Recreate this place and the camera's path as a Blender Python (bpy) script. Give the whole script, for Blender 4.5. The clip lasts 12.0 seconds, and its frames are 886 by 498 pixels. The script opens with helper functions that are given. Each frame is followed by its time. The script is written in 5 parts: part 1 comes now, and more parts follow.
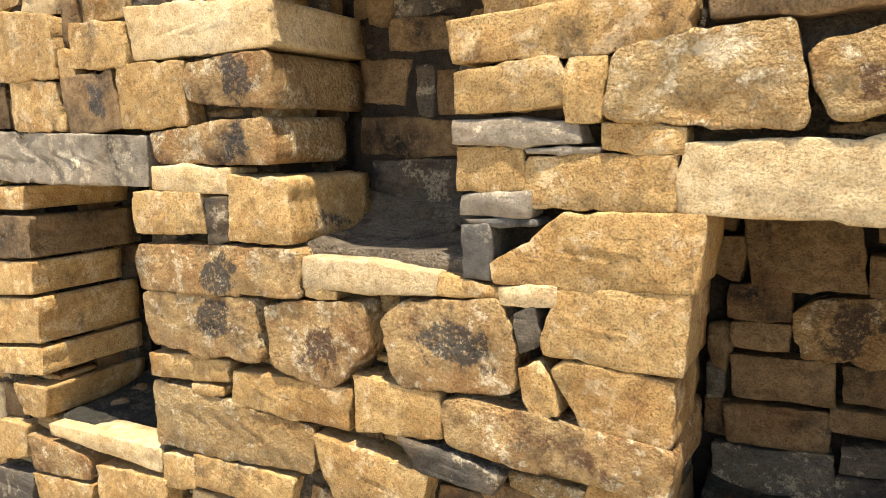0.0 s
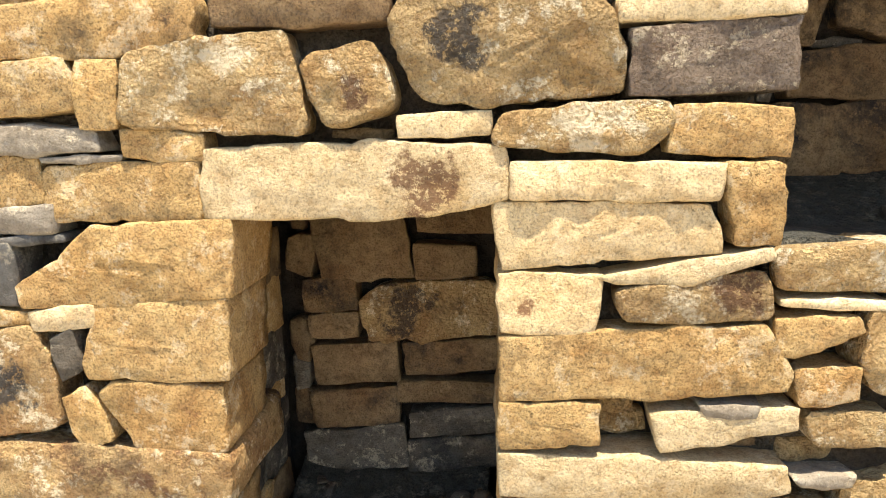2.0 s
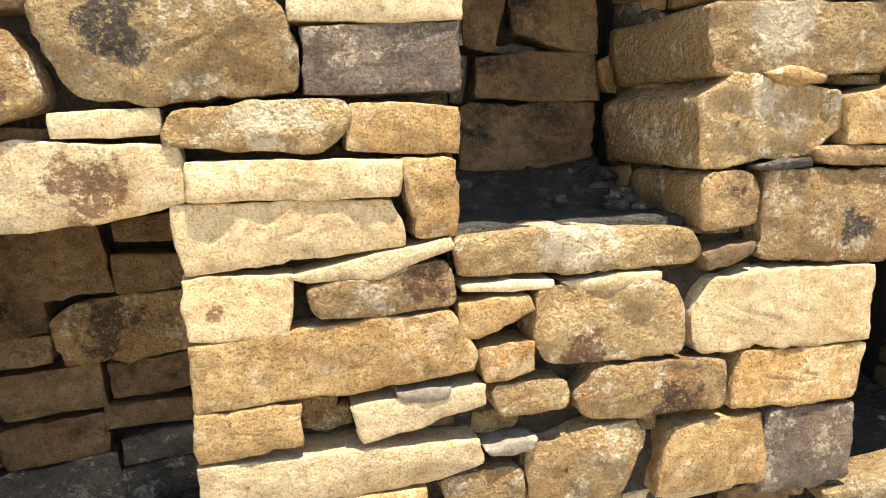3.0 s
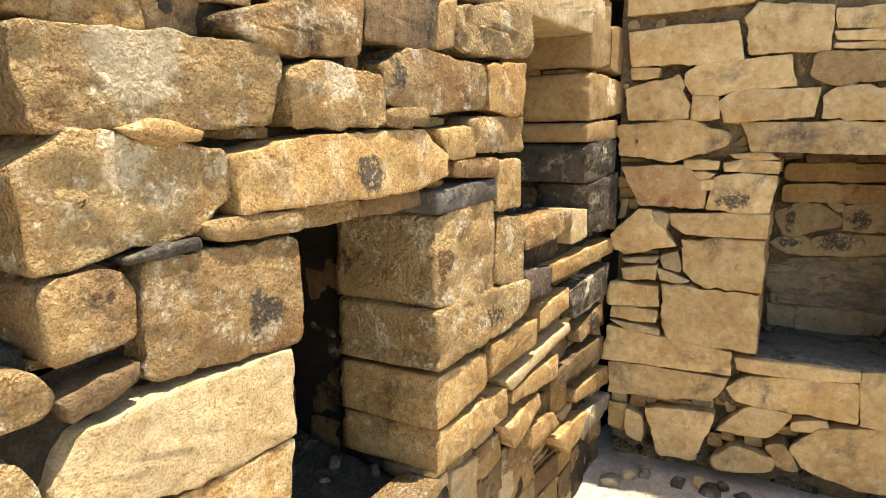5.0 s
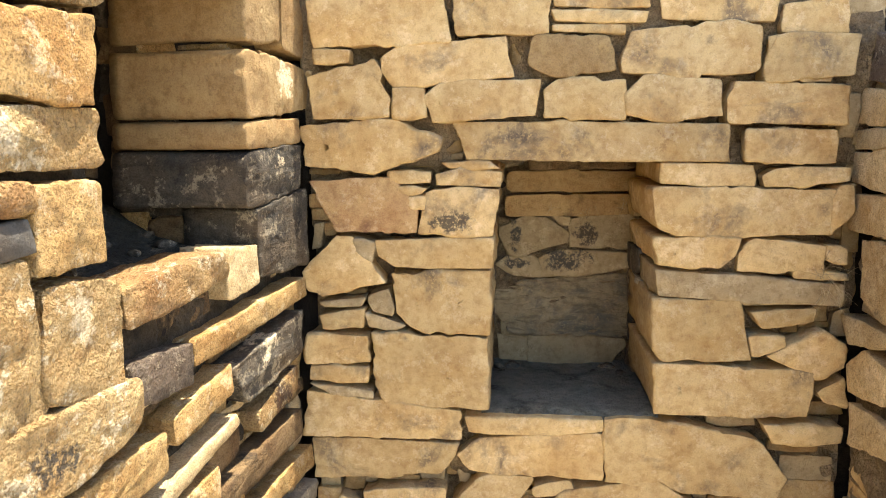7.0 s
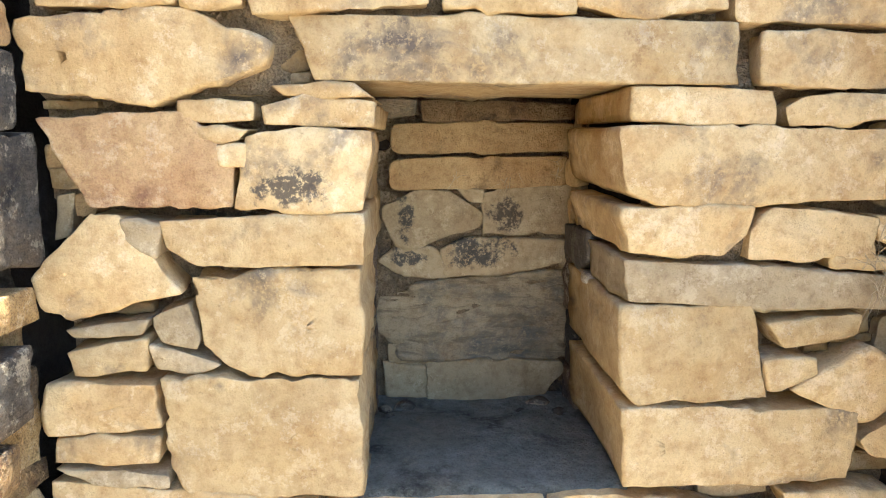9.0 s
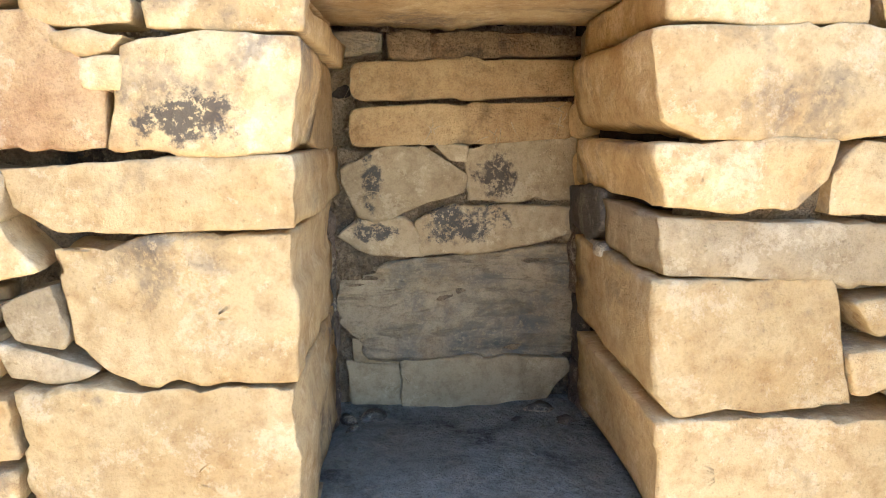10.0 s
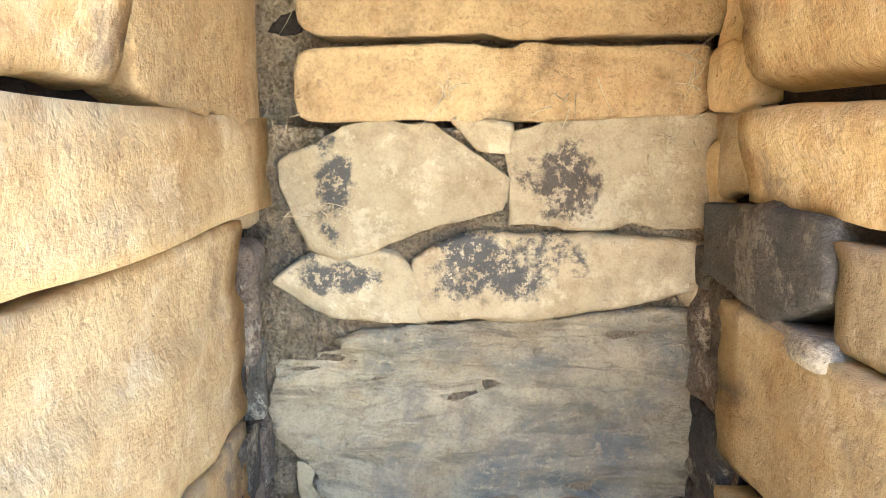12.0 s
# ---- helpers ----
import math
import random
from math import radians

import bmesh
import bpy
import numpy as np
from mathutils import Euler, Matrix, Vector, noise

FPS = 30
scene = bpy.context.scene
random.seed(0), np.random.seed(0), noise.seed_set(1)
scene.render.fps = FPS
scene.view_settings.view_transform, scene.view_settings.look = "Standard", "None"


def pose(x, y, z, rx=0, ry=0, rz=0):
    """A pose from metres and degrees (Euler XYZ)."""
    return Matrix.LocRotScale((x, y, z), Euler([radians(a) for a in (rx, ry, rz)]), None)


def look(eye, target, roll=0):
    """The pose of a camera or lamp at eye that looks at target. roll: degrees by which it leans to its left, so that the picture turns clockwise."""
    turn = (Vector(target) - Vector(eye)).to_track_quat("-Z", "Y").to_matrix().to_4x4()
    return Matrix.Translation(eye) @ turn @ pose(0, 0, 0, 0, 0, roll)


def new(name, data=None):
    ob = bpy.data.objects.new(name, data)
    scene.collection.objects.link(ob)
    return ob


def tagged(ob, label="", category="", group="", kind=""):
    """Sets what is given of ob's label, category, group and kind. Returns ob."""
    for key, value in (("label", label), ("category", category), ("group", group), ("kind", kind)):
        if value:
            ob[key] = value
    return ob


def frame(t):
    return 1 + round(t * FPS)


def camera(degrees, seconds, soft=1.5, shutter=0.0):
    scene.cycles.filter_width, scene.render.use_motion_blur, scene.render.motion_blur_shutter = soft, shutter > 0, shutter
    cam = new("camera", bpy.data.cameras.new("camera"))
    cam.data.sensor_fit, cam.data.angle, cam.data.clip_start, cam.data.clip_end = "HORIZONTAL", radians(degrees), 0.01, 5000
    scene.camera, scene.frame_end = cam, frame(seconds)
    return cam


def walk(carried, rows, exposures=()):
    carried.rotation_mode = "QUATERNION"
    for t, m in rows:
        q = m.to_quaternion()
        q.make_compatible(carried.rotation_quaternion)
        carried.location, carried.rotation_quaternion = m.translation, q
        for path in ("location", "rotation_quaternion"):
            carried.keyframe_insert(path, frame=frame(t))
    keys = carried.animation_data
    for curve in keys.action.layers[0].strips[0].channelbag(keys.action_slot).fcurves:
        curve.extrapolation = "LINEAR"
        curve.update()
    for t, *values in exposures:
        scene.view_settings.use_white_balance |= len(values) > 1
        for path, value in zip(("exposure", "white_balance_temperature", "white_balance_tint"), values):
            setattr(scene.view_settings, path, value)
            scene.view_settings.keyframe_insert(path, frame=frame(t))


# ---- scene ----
# ---- camera ----
cam = camera(66.1, 12.0, soft=1.0)
PATH = [
    (0.0, (0.038, 0.028, 1.504), (-0.951, 1.733, 1.167), -0.1),
    (0.5, (0.077, 0.050, 1.505), (-0.741, 1.843, 1.165), -0.3),
    (1.0, (0.136, 0.073, 1.503), (-0.482, 1.944, 1.165), -0.4),
    (1.5, (0.208, 0.090, 1.509), (-0.167, 2.025, 1.169), -0.5),
    (2.0, (0.275, 0.094, 1.514), (0.141, 2.059, 1.169), -0.6),
    (2.5, (0.324, 0.085, 1.513), (0.485, 2.049, 1.173), -0.8),
    (3.0, (0.418, 0.088, 1.508), (0.916, 1.993, 1.159), -0.9),
    (3.5, (0.547, 0.130, 1.510), (1.425, 1.891, 1.156), -0.9),
    (3.7, (0.584, 0.147, 1.513), (1.601, 1.833, 1.162), -0.9),
    (5.3, (0.854, 0.378, 1.597), (2.625, 1.238, 1.244), -0.9),
    (5.5, (0.933, 0.369, 1.597), (2.742, 1.142, 1.236), -1.2),
    (6.0, (1.132, 0.343, 1.602), (2.999, 0.972, 1.258), -1.1),
    (6.5, (1.307, 0.362, 1.585), (3.209, 0.869, 1.229), -0.6),
    (7.0, (1.515, 0.421, 1.581), (3.459, 0.749, 1.243), -0.6),
    (7.5, (1.684, 0.437, 1.547), (3.651, 0.573, 1.210), -0.8),
    (7.7, (1.769, 0.429, 1.529), (3.738, 0.516, 1.189), -0.9),
    (9.3, (2.386, 0.438, 1.391), (4.358, 0.478, 1.060), -0.5),
    (9.5, (2.454, 0.431, 1.375), (4.424, 0.476, 1.034), -1.1),
    (10.0, (2.604, 0.405, 1.308), (4.575, 0.436, 0.965), -1.1),
    (10.5, (2.769, 0.370, 1.282), (4.740, 0.399, 0.946), -1.2),
    (11.0, (2.893, 0.372, 1.254), (4.863, 0.462, 0.942), -1.0),
    (11.5, (3.066, 0.394, 1.247), (5.032, 0.523, 0.925), -0.8),
    (12.0, (3.228, 0.402, 1.264), (5.180, 0.521, 0.940), 0.2),
]
EXPOSURES = [(0.0, 1.22, 7000, 14), (1.0, 1.25, 6900, 14), (2.0, 1.4, 6700, 13), (2.5, 1.78, 6500, 13), (3.0, 1.42, 6550, 13), (3.7, 0.85, 6850, 13), (5.3, 1.42, 7000, 13), (6.5, 1.58, 6950, 14), (7.7, 2.17, 6250, 12), (9.3, 2.52, 5650, 11), (10.5, 2.98, 5800, 15), (11.5, 3.58, 5900, 14), (12.0, 4.12, 5400, 10)]
walk(cam, [(t, look(eye, target, roll)) for t, eye, target, roll in PATH], EXPOSURES)

# ---- light ----
SUN_HEIGHT, SUN_TURN = 79.0, 36.0   # degrees above the horizon; degrees round from straight in front of the long wall
world = bpy.data.worlds.new("sky")
scene.world = world
world.use_nodes = True
sky = world.node_tree.nodes.new("ShaderNodeTexSky")
sky.sky_type, sky.sun_disc = "NISHITA", False
sky.sun_elevation, sky.sun_rotation = radians(SUN_HEIGHT), radians(180 - SUN_TURN)
world.node_tree.nodes["Background"].inputs["Strength"].default_value = 0.142
world.node_tree.links.new(sky.outputs[0], world.node_tree.nodes["Background"].inputs["Color"])
lamp = bpy.data.lights.new("sun", "SUN")
lamp.energy, lamp.angle, lamp.color = 5.0, radians(0.53), (1.0, 0.93, 0.80)
sun = new("sun", lamp)
h, a = radians(SUN_HEIGHT), radians(SUN_TURN)
sun.matrix_world = look((math.cos(h) * math.sin(a) * 20, -math.cos(h) * math.cos(a) * 20, math.sin(h) * 20), (0, 0, 0))


# ---- materials ----
def nodes_of(name):
    mat = bpy.data.materials.new(name)
    mat.use_nodes = True
    t = mat.node_tree
    return mat, t, t.nodes["Principled BSDF"]


def add(t, kind, **values):
    n = t.nodes.new(kind)
    for key, value in values.items():
        n.inputs[key.replace("_", " ")].default_value = value
    return n


def ramp(t, source, stops):
    r = t.nodes.new("ShaderNodeValToRGB")
    while len(r.color_ramp.elements) < len(stops):
        r.color_ramp.elements.new(0.5)
    for e, (at, c) in zip(r.color_ramp.elements, stops):
        e.position, e.color = at, (*c, 1) if len(c) == 3 else c
    t.links.new(source, r.inputs[0])
    return r.outputs[0]


def mix(t, fac, a, b, blend="MIX"):
    m = t.nodes.new("ShaderNodeMix")
    m.data_type, m.blend_type = "RGBA", blend
    for socket, value in ((m.inputs[0], fac), (m.inputs[6], a), (m.inputs[7], b)):
        if isinstance(value, (int, float)):
            socket.default_value = value
        elif isinstance(value, tuple):
            socket.default_value = (*value, 1)
        else:
            t.links.new(value, socket)
    return m.outputs[2]


def grey(v):
    return (v, v, v)


def rock(name, light, dark, tint, stain=(0.02, 0.018, 0.016), stain_at=0.75, pale=0.0, bump=0.5, strata=0.0, pit=0.5, crust=0.0, rust=0.0, grit=0.5):
    """Weathered stone: two base tones, a rusty tint in patches, dark lichen past stain_at, pale chalky crust, pitted grain."""
    mat, t, shader = nodes_of(name)
    info, co = t.nodes.new("ShaderNodeObjectInfo"), t.nodes.new("ShaderNodeTexCoord")
    shift = t.nodes.new("ShaderNodeVectorMath")
    shift.operation = "MULTIPLY_ADD"
    t.links.new(info.outputs["Random"], shift.inputs[0])
    shift.inputs[1].default_value = (37.0, 91.0, 53.0)
    t.links.new(co.outputs["Object"], shift.inputs[2])
    where = shift.outputs[0]

    def noise_at(scale, detail=4.0, rough=0.55, distort=0.0, stretch=None):
        n = add(t, "ShaderNodeTexNoise", Scale=scale, Detail=detail, Roughness=rough, Distortion=distort)
        if stretch:
            m = t.nodes.new("ShaderNodeMapping")
            m.inputs["Scale"].default_value = stretch
            t.links.new(where, m.inputs[0])
            t.links.new(m.outputs[0], n.inputs["Vector"])
        else:
            t.links.new(where, n.inputs["Vector"])
        return n.outputs["Fac"]

    large, small, grain = noise_at(7), noise_at(38, 6, 0.65), noise_at(260, 3, 0.7)
    base = mix(t, ramp(t, large, [(0.32, grey(0)), (0.68, grey(1))]), dark, light)
    base = mix(t, ramp(t, noise_at(4.3, 5, 0.6, 0.6), [(0.45, grey(0)), (0.70, grey(0.85))]), base, tint)
    base = mix(t, ramp(t, small, [(0.30, grey(0.45)), (0.55, grey(0.0))]), base, tint, "MULTIPLY")
    base = mix(t, grit, base, ramp(t, grain, [(0.34, grey(0.15)), (0.54, grey(1.0))]), "MULTIPLY")
    # thin weathered skins with torn edges: rusty ones, and pale chalky crust that stands proud
    torn = noise_at(8.5, 10, 0.74)
    pores = ramp(t, noise_at(105, 5, 0.75), [(0.40, grey(0.1)), (0.52, grey(1))])
    if rust:
        base = mix(t, mix(t, 1.0, ramp(t, torn, [(0.335, grey(rust)), (0.405, grey(0))]), pores, "MULTIPLY"), base, (0.18, 0.082, 0.033))
    flakes = ramp(t, noise_at(15, 10, 0.76), [(0.54, grey(0)), (0.575, grey(1))])
    if pale:
        base = mix(t, mix(t, 1.0, mix(t, 1.0, flakes, grey(pale), "MULTIPLY"), pores, "MULTIPLY"), base, (0.86, 0.73, 0.48))
    layers = noise_at(9, 8, 0.65, 1.0, (1.0, 1.0, 4.0))
    if strata > 0.3:
        base = mix(t, strata, base, ramp(t, layers, [(0.36, grey(0.30)), (0.47, grey(1.0))]), "MULTIPLY")
    speck = mix(t, 1.0, ramp(t, noise_at(5.5, 5, 0.65, 0.4), [(stain_at - 0.13, grey(0)), (stain_at + 0.04, grey(1))]),
                ramp(t, noise_at(80, 5, 0.75), [(0.34, grey(0)), (0.50, grey(1))]), "MULTIPLY")
    base = mix(t, speck, base, stain)
    # one blotch where the stone carries it: place and size in the object's colour, chalky to rusty to black by its alpha
    split, centre = t.nodes.new("ShaderNodeSeparateColor"), t.nodes.new("ShaderNodeCombineXYZ")
    t.links.new(info.outputs["Color"], split.inputs[0])
    t.links.new(split.outputs[0], centre.inputs[0])
    t.links.new(split.outputs[1], centre.inputs[2])
    gap, size, ratio, edge = (t.nodes.new("ShaderNode" + kind) for kind in ("VectorMath", "VectorMath", "Math", "Math"))
    flat = t.nodes.new("ShaderNodeVectorMath")
    flat.operation, gap.operation, size.operation, ratio.operation, edge.operation = "MULTIPLY", "SUBTRACT", "LENGTH", "DIVIDE", "MULTIPLY_ADD"
    flat.inputs[1].default_value = (1, 0, 1)
    t.links.new(co.outputs["Object"], flat.inputs[0])
    t.links.new(flat.outputs[0], gap.inputs[0])
    t.links.new(centre.outputs[0], gap.inputs[1])
    home = t.nodes.new("ShaderNodeVectorMath")
    home.operation = "ADD"
    home.inputs[1].default_value = (0.5, 0, 0.5)
    t.links.new(gap.outputs[0], home.inputs[0])
    t.links.new(size.outputs["Value"], ratio.inputs[0])
    # the whole part of the third value tells the blotch's shape: 0 round, 1 lying, 2 standing
    radius, whole, bent, stretch = (t.nodes.new("ShaderNodeMath") for _ in range(4))
    radius.operation, whole.operation, bent.operation, stretch.operation = "FRACT", "FLOOR", "MULTIPLY_ADD", "MULTIPLY_ADD"
    t.links.new(split.outputs[2], radius.inputs[0])
    t.links.new(split.outputs[2], whole.inputs[0])
    t.links.new(whole.outputs[0], bent.inputs[0])
    bent.inputs[1].default_value, bent.inputs[2].default_value = 1.05, -1.6
    t.links.new(bent.outputs[0], stretch.inputs[0])
    t.links.new(whole.outputs[0], stretch.inputs[1])
    stretch.inputs[2].default_value = 1.0
    shape = t.nodes.new("ShaderNodeCombineXYZ")
    shape.inputs[1].default_value = shape.inputs[2].default_value = 1.0
    t.links.new(stretch.outputs[0], shape.inputs[0])
    t.links.new(radius.outputs[0], ratio.inputs[1])
    squeeze = t.nodes.new("ShaderNodeVectorMath")
    squeeze.operation = "MULTIPLY"
    t.links.new(home.outputs[0], squeeze.inputs[0])
    t.links.new(shape.outputs[0], squeeze.inputs[1])
    t.links.new(squeeze.outputs[0], size.inputs[0])
    t.links.new(noise_at(11, 9, 0.70), edge.inputs[0])
    edge.inputs[1].default_value = 3.4
    t.links.new(ratio.outputs[0], edge.inputs[2])
    near = t.nodes.new("ShaderNodeMapRange")
    t.links.new(edge.outputs[0], near.inputs["Value"])
    for key, value in (("From Min", 2.04), ("From Max", 2.24), ("To Min", 0.85), ("To Max", 0.0)):
        near.inputs[key].default_value = value
    broken = mix(t, 1.0, near.outputs[0], ramp(t, noise_at(95, 5, 0.78), [(0.41, grey(0.12)), (0.47, grey(1))]), "MULTIPLY")
    kind = ramp(t, info.outputs["Alpha"], [(0.25, (0.82, 0.69, 0.45)), (0.45, (0.19, 0.085, 0.035)), (0.75, (0.07, 0.035, 0.02)), (1.0, (0.030, 0.035, 0.038))])
    base = mix(t, broken, base, kind)
    pits = ramp(t, noise_at(150, 3, 0.6), [(0.30, grey(0.35)), (0.38, grey(1.0))])
    base = mix(t, pit, base, pits, "MULTIPLY")
    tone = add(t, "ShaderNodeHueSaturation", Saturation=1.0)
    vary = t.nodes.new("ShaderNodeMapRange")
    t.links.new(info.outputs["Random"], vary.inputs["Value"])
    vary.inputs["To Min"].default_value, vary.inputs["To Max"].default_value = 0.82, 1.12
    t.links.new(vary.outputs[0], tone.inputs["Value"])
    t.links.new(base, tone.inputs["Color"])
    t.links.new(tone.outputs[0], shader.inputs["Base Color"])
    shader.inputs["Roughness"].default_value = 0.9
    shader.inputs["Specular IOR Level"].default_value = 0.25
    height = mix(t, 0.35, small, grain)
    height = mix(t, 0.30, height, ramp(t, noise_at(62, 5, 0.7), [(0.34, grey(0)), (0.50, grey(0.8)), (0.72, grey(1))]))
    height = mix(t, 0.30, height, pits)
    if crust:
        lumps = ramp(t, noise_at(88, 4, 0.6), [(0.36, grey(0)), (0.62, grey(1))])
        height = mix(t, crust, height, mix(t, 1.0, mix(t, 0.7, flakes, grey(1.0)), lumps, "MULTIPLY"))
    if strata:
        height = mix(t, strata, height, layers)
    b = add(t, "ShaderNodeBump", Strength=bump, Distance=0.034 if strata > 0.5 else 0.042 if crust else 0.024)
    t.links.new(height, b.inputs["Height"])
    t.links.new(b.outputs[0], shader.inputs["Normal"])
    return mat


G = rock("golden_sandstone", (0.62, 0.43, 0.185), (0.51, 0.325, 0.12), (0.43, 0.24, 0.078), stain_at=0.72, bump=0.9, pale=0.35, rust=0.6, grit=0.6)
P = rock("pale_sandstone", (0.68, 0.54, 0.315), (0.60, 0.455, 0.235), (0.53, 0.365, 0.16), stain_at=0.76, bump=0.75, pit=0.4, pale=0.25, rust=0.35, grit=0.5)
R = rock("crusted_sandstone", (0.65, 0.475, 0.225), (0.55, 0.375, 0.165), (0.48, 0.285, 0.10), stain_at=0.84, pale=0.9, bump=1.0, crust=0.5, rust=0.8)
K = rock("lichen_stained_sandstone", (0.57, 0.40, 0.18), (0.45, 0.29, 0.12), (0.34, 0.165, 0.055), stain=(0.045, 0.028, 0.020), stain_at=0.66, pale=0.7, bump=0.9, crust=0.4, rust=0.9)
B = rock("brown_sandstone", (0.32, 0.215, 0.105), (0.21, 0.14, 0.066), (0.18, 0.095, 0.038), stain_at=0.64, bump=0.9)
O = rock("rust_sandstone", (0.46, 0.33, 0.155), (0.375, 0.25, 0.11), (0.33, 0.20, 0.08), stain_at=0.72, bump=0.6, rust=0.4, pit=0.25, grit=0.25)
D = rock("grey_brown_stone", (0.30, 0.235, 0.165), (0.19, 0.145, 0.105), (0.20, 0.13, 0.08), stain_at=0.70, pale=0.4, bump=1.0, crust=0.2)
# slate toned down, so that shade inside the niches is part of its colour
S = rock("grey_slate_with_niche_shade", (0.17, 0.145, 0.105), (0.08, 0.074, 0.06), (0.15, 0.105, 0.058), stain_at=0.64, pale=0.3, bump=0.9, strata=0.4)
W = rock("weathered_grey_stone", (0.32, 0.28, 0.205), (0.245, 0.21, 0.155), (0.24, 0.185, 0.12), stain_at=0.68, pale=0.3, bump=0.55, grit=0.3)
M = rock("muddy_slab_stone", (0.47, 0.375, 0.22), (0.355, 0.28, 0.165), (0.31, 0.225, 0.125), stain=(0.15, 0.14, 0.11), stain_at=0.58, bump=0.9, strata=0.6, pit=0.2, grit=0.25)
N = rock("mud_coated_stone", (0.46, 0.36, 0.205), (0.385, 0.295, 0.16), (0.34, 0.245, 0.125), stain=(0.17, 0.15, 0.12), stain_at=0.80, bump=0.45, pale=0.2, pit=0.12, grit=0.15)
T = rock("dusty_tan_sandstone", (0.64, 0.48, 0.24), (0.55, 0.395, 0.18), (0.44, 0.275, 0.105), stain=(0.15, 0.115, 0.08), stain_at=0.67, bump=0.40, pit=0.3, pale=0.25, rust=0.45, grit=0.15)
K_TAN = rock("brown_stained_tan_stone", (0.60, 0.42, 0.20), (0.50, 0.335, 0.15), (0.36, 0.19, 0.085), stain=(0.17, 0.085, 0.05), stain_at=0.62, bump=0.45, pit=0.2, pale=0.2, rust=0.7, grit=0.25)
MUD = rock("tan_mud_mortar", (0.52, 0.40, 0.235), (0.37, 0.275, 0.155), (0.29, 0.195, 0.10), stain=(0.06, 0.055, 0.045), stain_at=0.66, bump=1.0, crust=0.4)
# darker than clay, so that shade in the gaps is held by the colour
CLAY = rock("clay_core_with_gap_shade", (0.055, 0.043, 0.03), (0.028, 0.023, 0.017), (0.05, 0.036, 0.022), stain_at=0.66, bump=1.0)
SLATE = rock("blue_grey_slate", (0.125, 0.118, 0.100), (0.085, 0.082, 0.072), (0.12, 0.09, 0.06), stain_at=0.74, bump=0.45, pale=0.15, pit=0.2, grit=0.25)
GREY_MUD = rock("grey_ledge_mud", (0.34, 0.285, 0.20), (0.22, 0.185, 0.13), (0.22, 0.165, 0.10), stain_at=0.66, bump=1.0, crust=0.3)
# about half the grey ledge mud's tone: joint shade put into the colour
JOINT_MUD = rock("joint_mud_with_gap_shade", (0.15, 0.12, 0.08), (0.08, 0.064, 0.043), (0.09, 0.062, 0.036), stain_at=0.66, bump=1.0, crust=0.3)
# near-black dust: the floors' shade behind the sills is in this colour
SHADED_DUST = rock("grey_dust_with_niche_shade", (0.10, 0.097, 0.075), (0.05, 0.049, 0.038), (0.09, 0.078, 0.052), stain_at=0.72, bump=1.0, pale=0.12, crust=0.3)
NICHE_DUST = rock("grey_green_dust", (0.39, 0.40, 0.33), (0.24, 0.25, 0.205), (0.26, 0.245, 0.185), stain_at=0.66, bump=1.0, pale=0.1, crust=0.25, grit=0.3)
EARTH = rock("dry_pale_earth", (0.74, 0.66, 0.54), (0.64, 0.56, 0.44), (0.55, 0.46, 0.34), stain_at=0.88, bump=1.0)


# ---- shapes ----
def lattice(p, seed):
    """Smooth value noise in -1..1 at the points p (n x 3)."""
    i = np.floor(p).astype(np.int64)
    f = p - i
    f = f * f * (3 - 2 * f)
    total = np.zeros(len(p))
    for cx in (0, 1):
        for cy in (0, 1):
            for cz in (0, 1):
                n = (i[:, 0] + cx) * 73856093 ^ (i[:, 1] + cy) * 19349663 ^ (i[:, 2] + cz) * 83492791 ^ seed * 2654435
                n = (n * (n * n * 15731 + 789221) + 1376312589) & 0x7FFFFFFF
                w = np.abs(1 - cx - f[:, 0]) * np.abs(1 - cy - f[:, 1]) * np.abs(1 - cz - f[:, 2])
                total += w * (n / 0x3FFFFFFF - 1)
    return total


def fbm(p, scale, octaves, seed):
    out, gain = np.zeros(len(p)), 1.0
    for k in range(octaves):
        out += gain * lattice(p * scale, seed + 17 * k)
        scale, gain = scale * 2.1, gain * 0.5
    return out


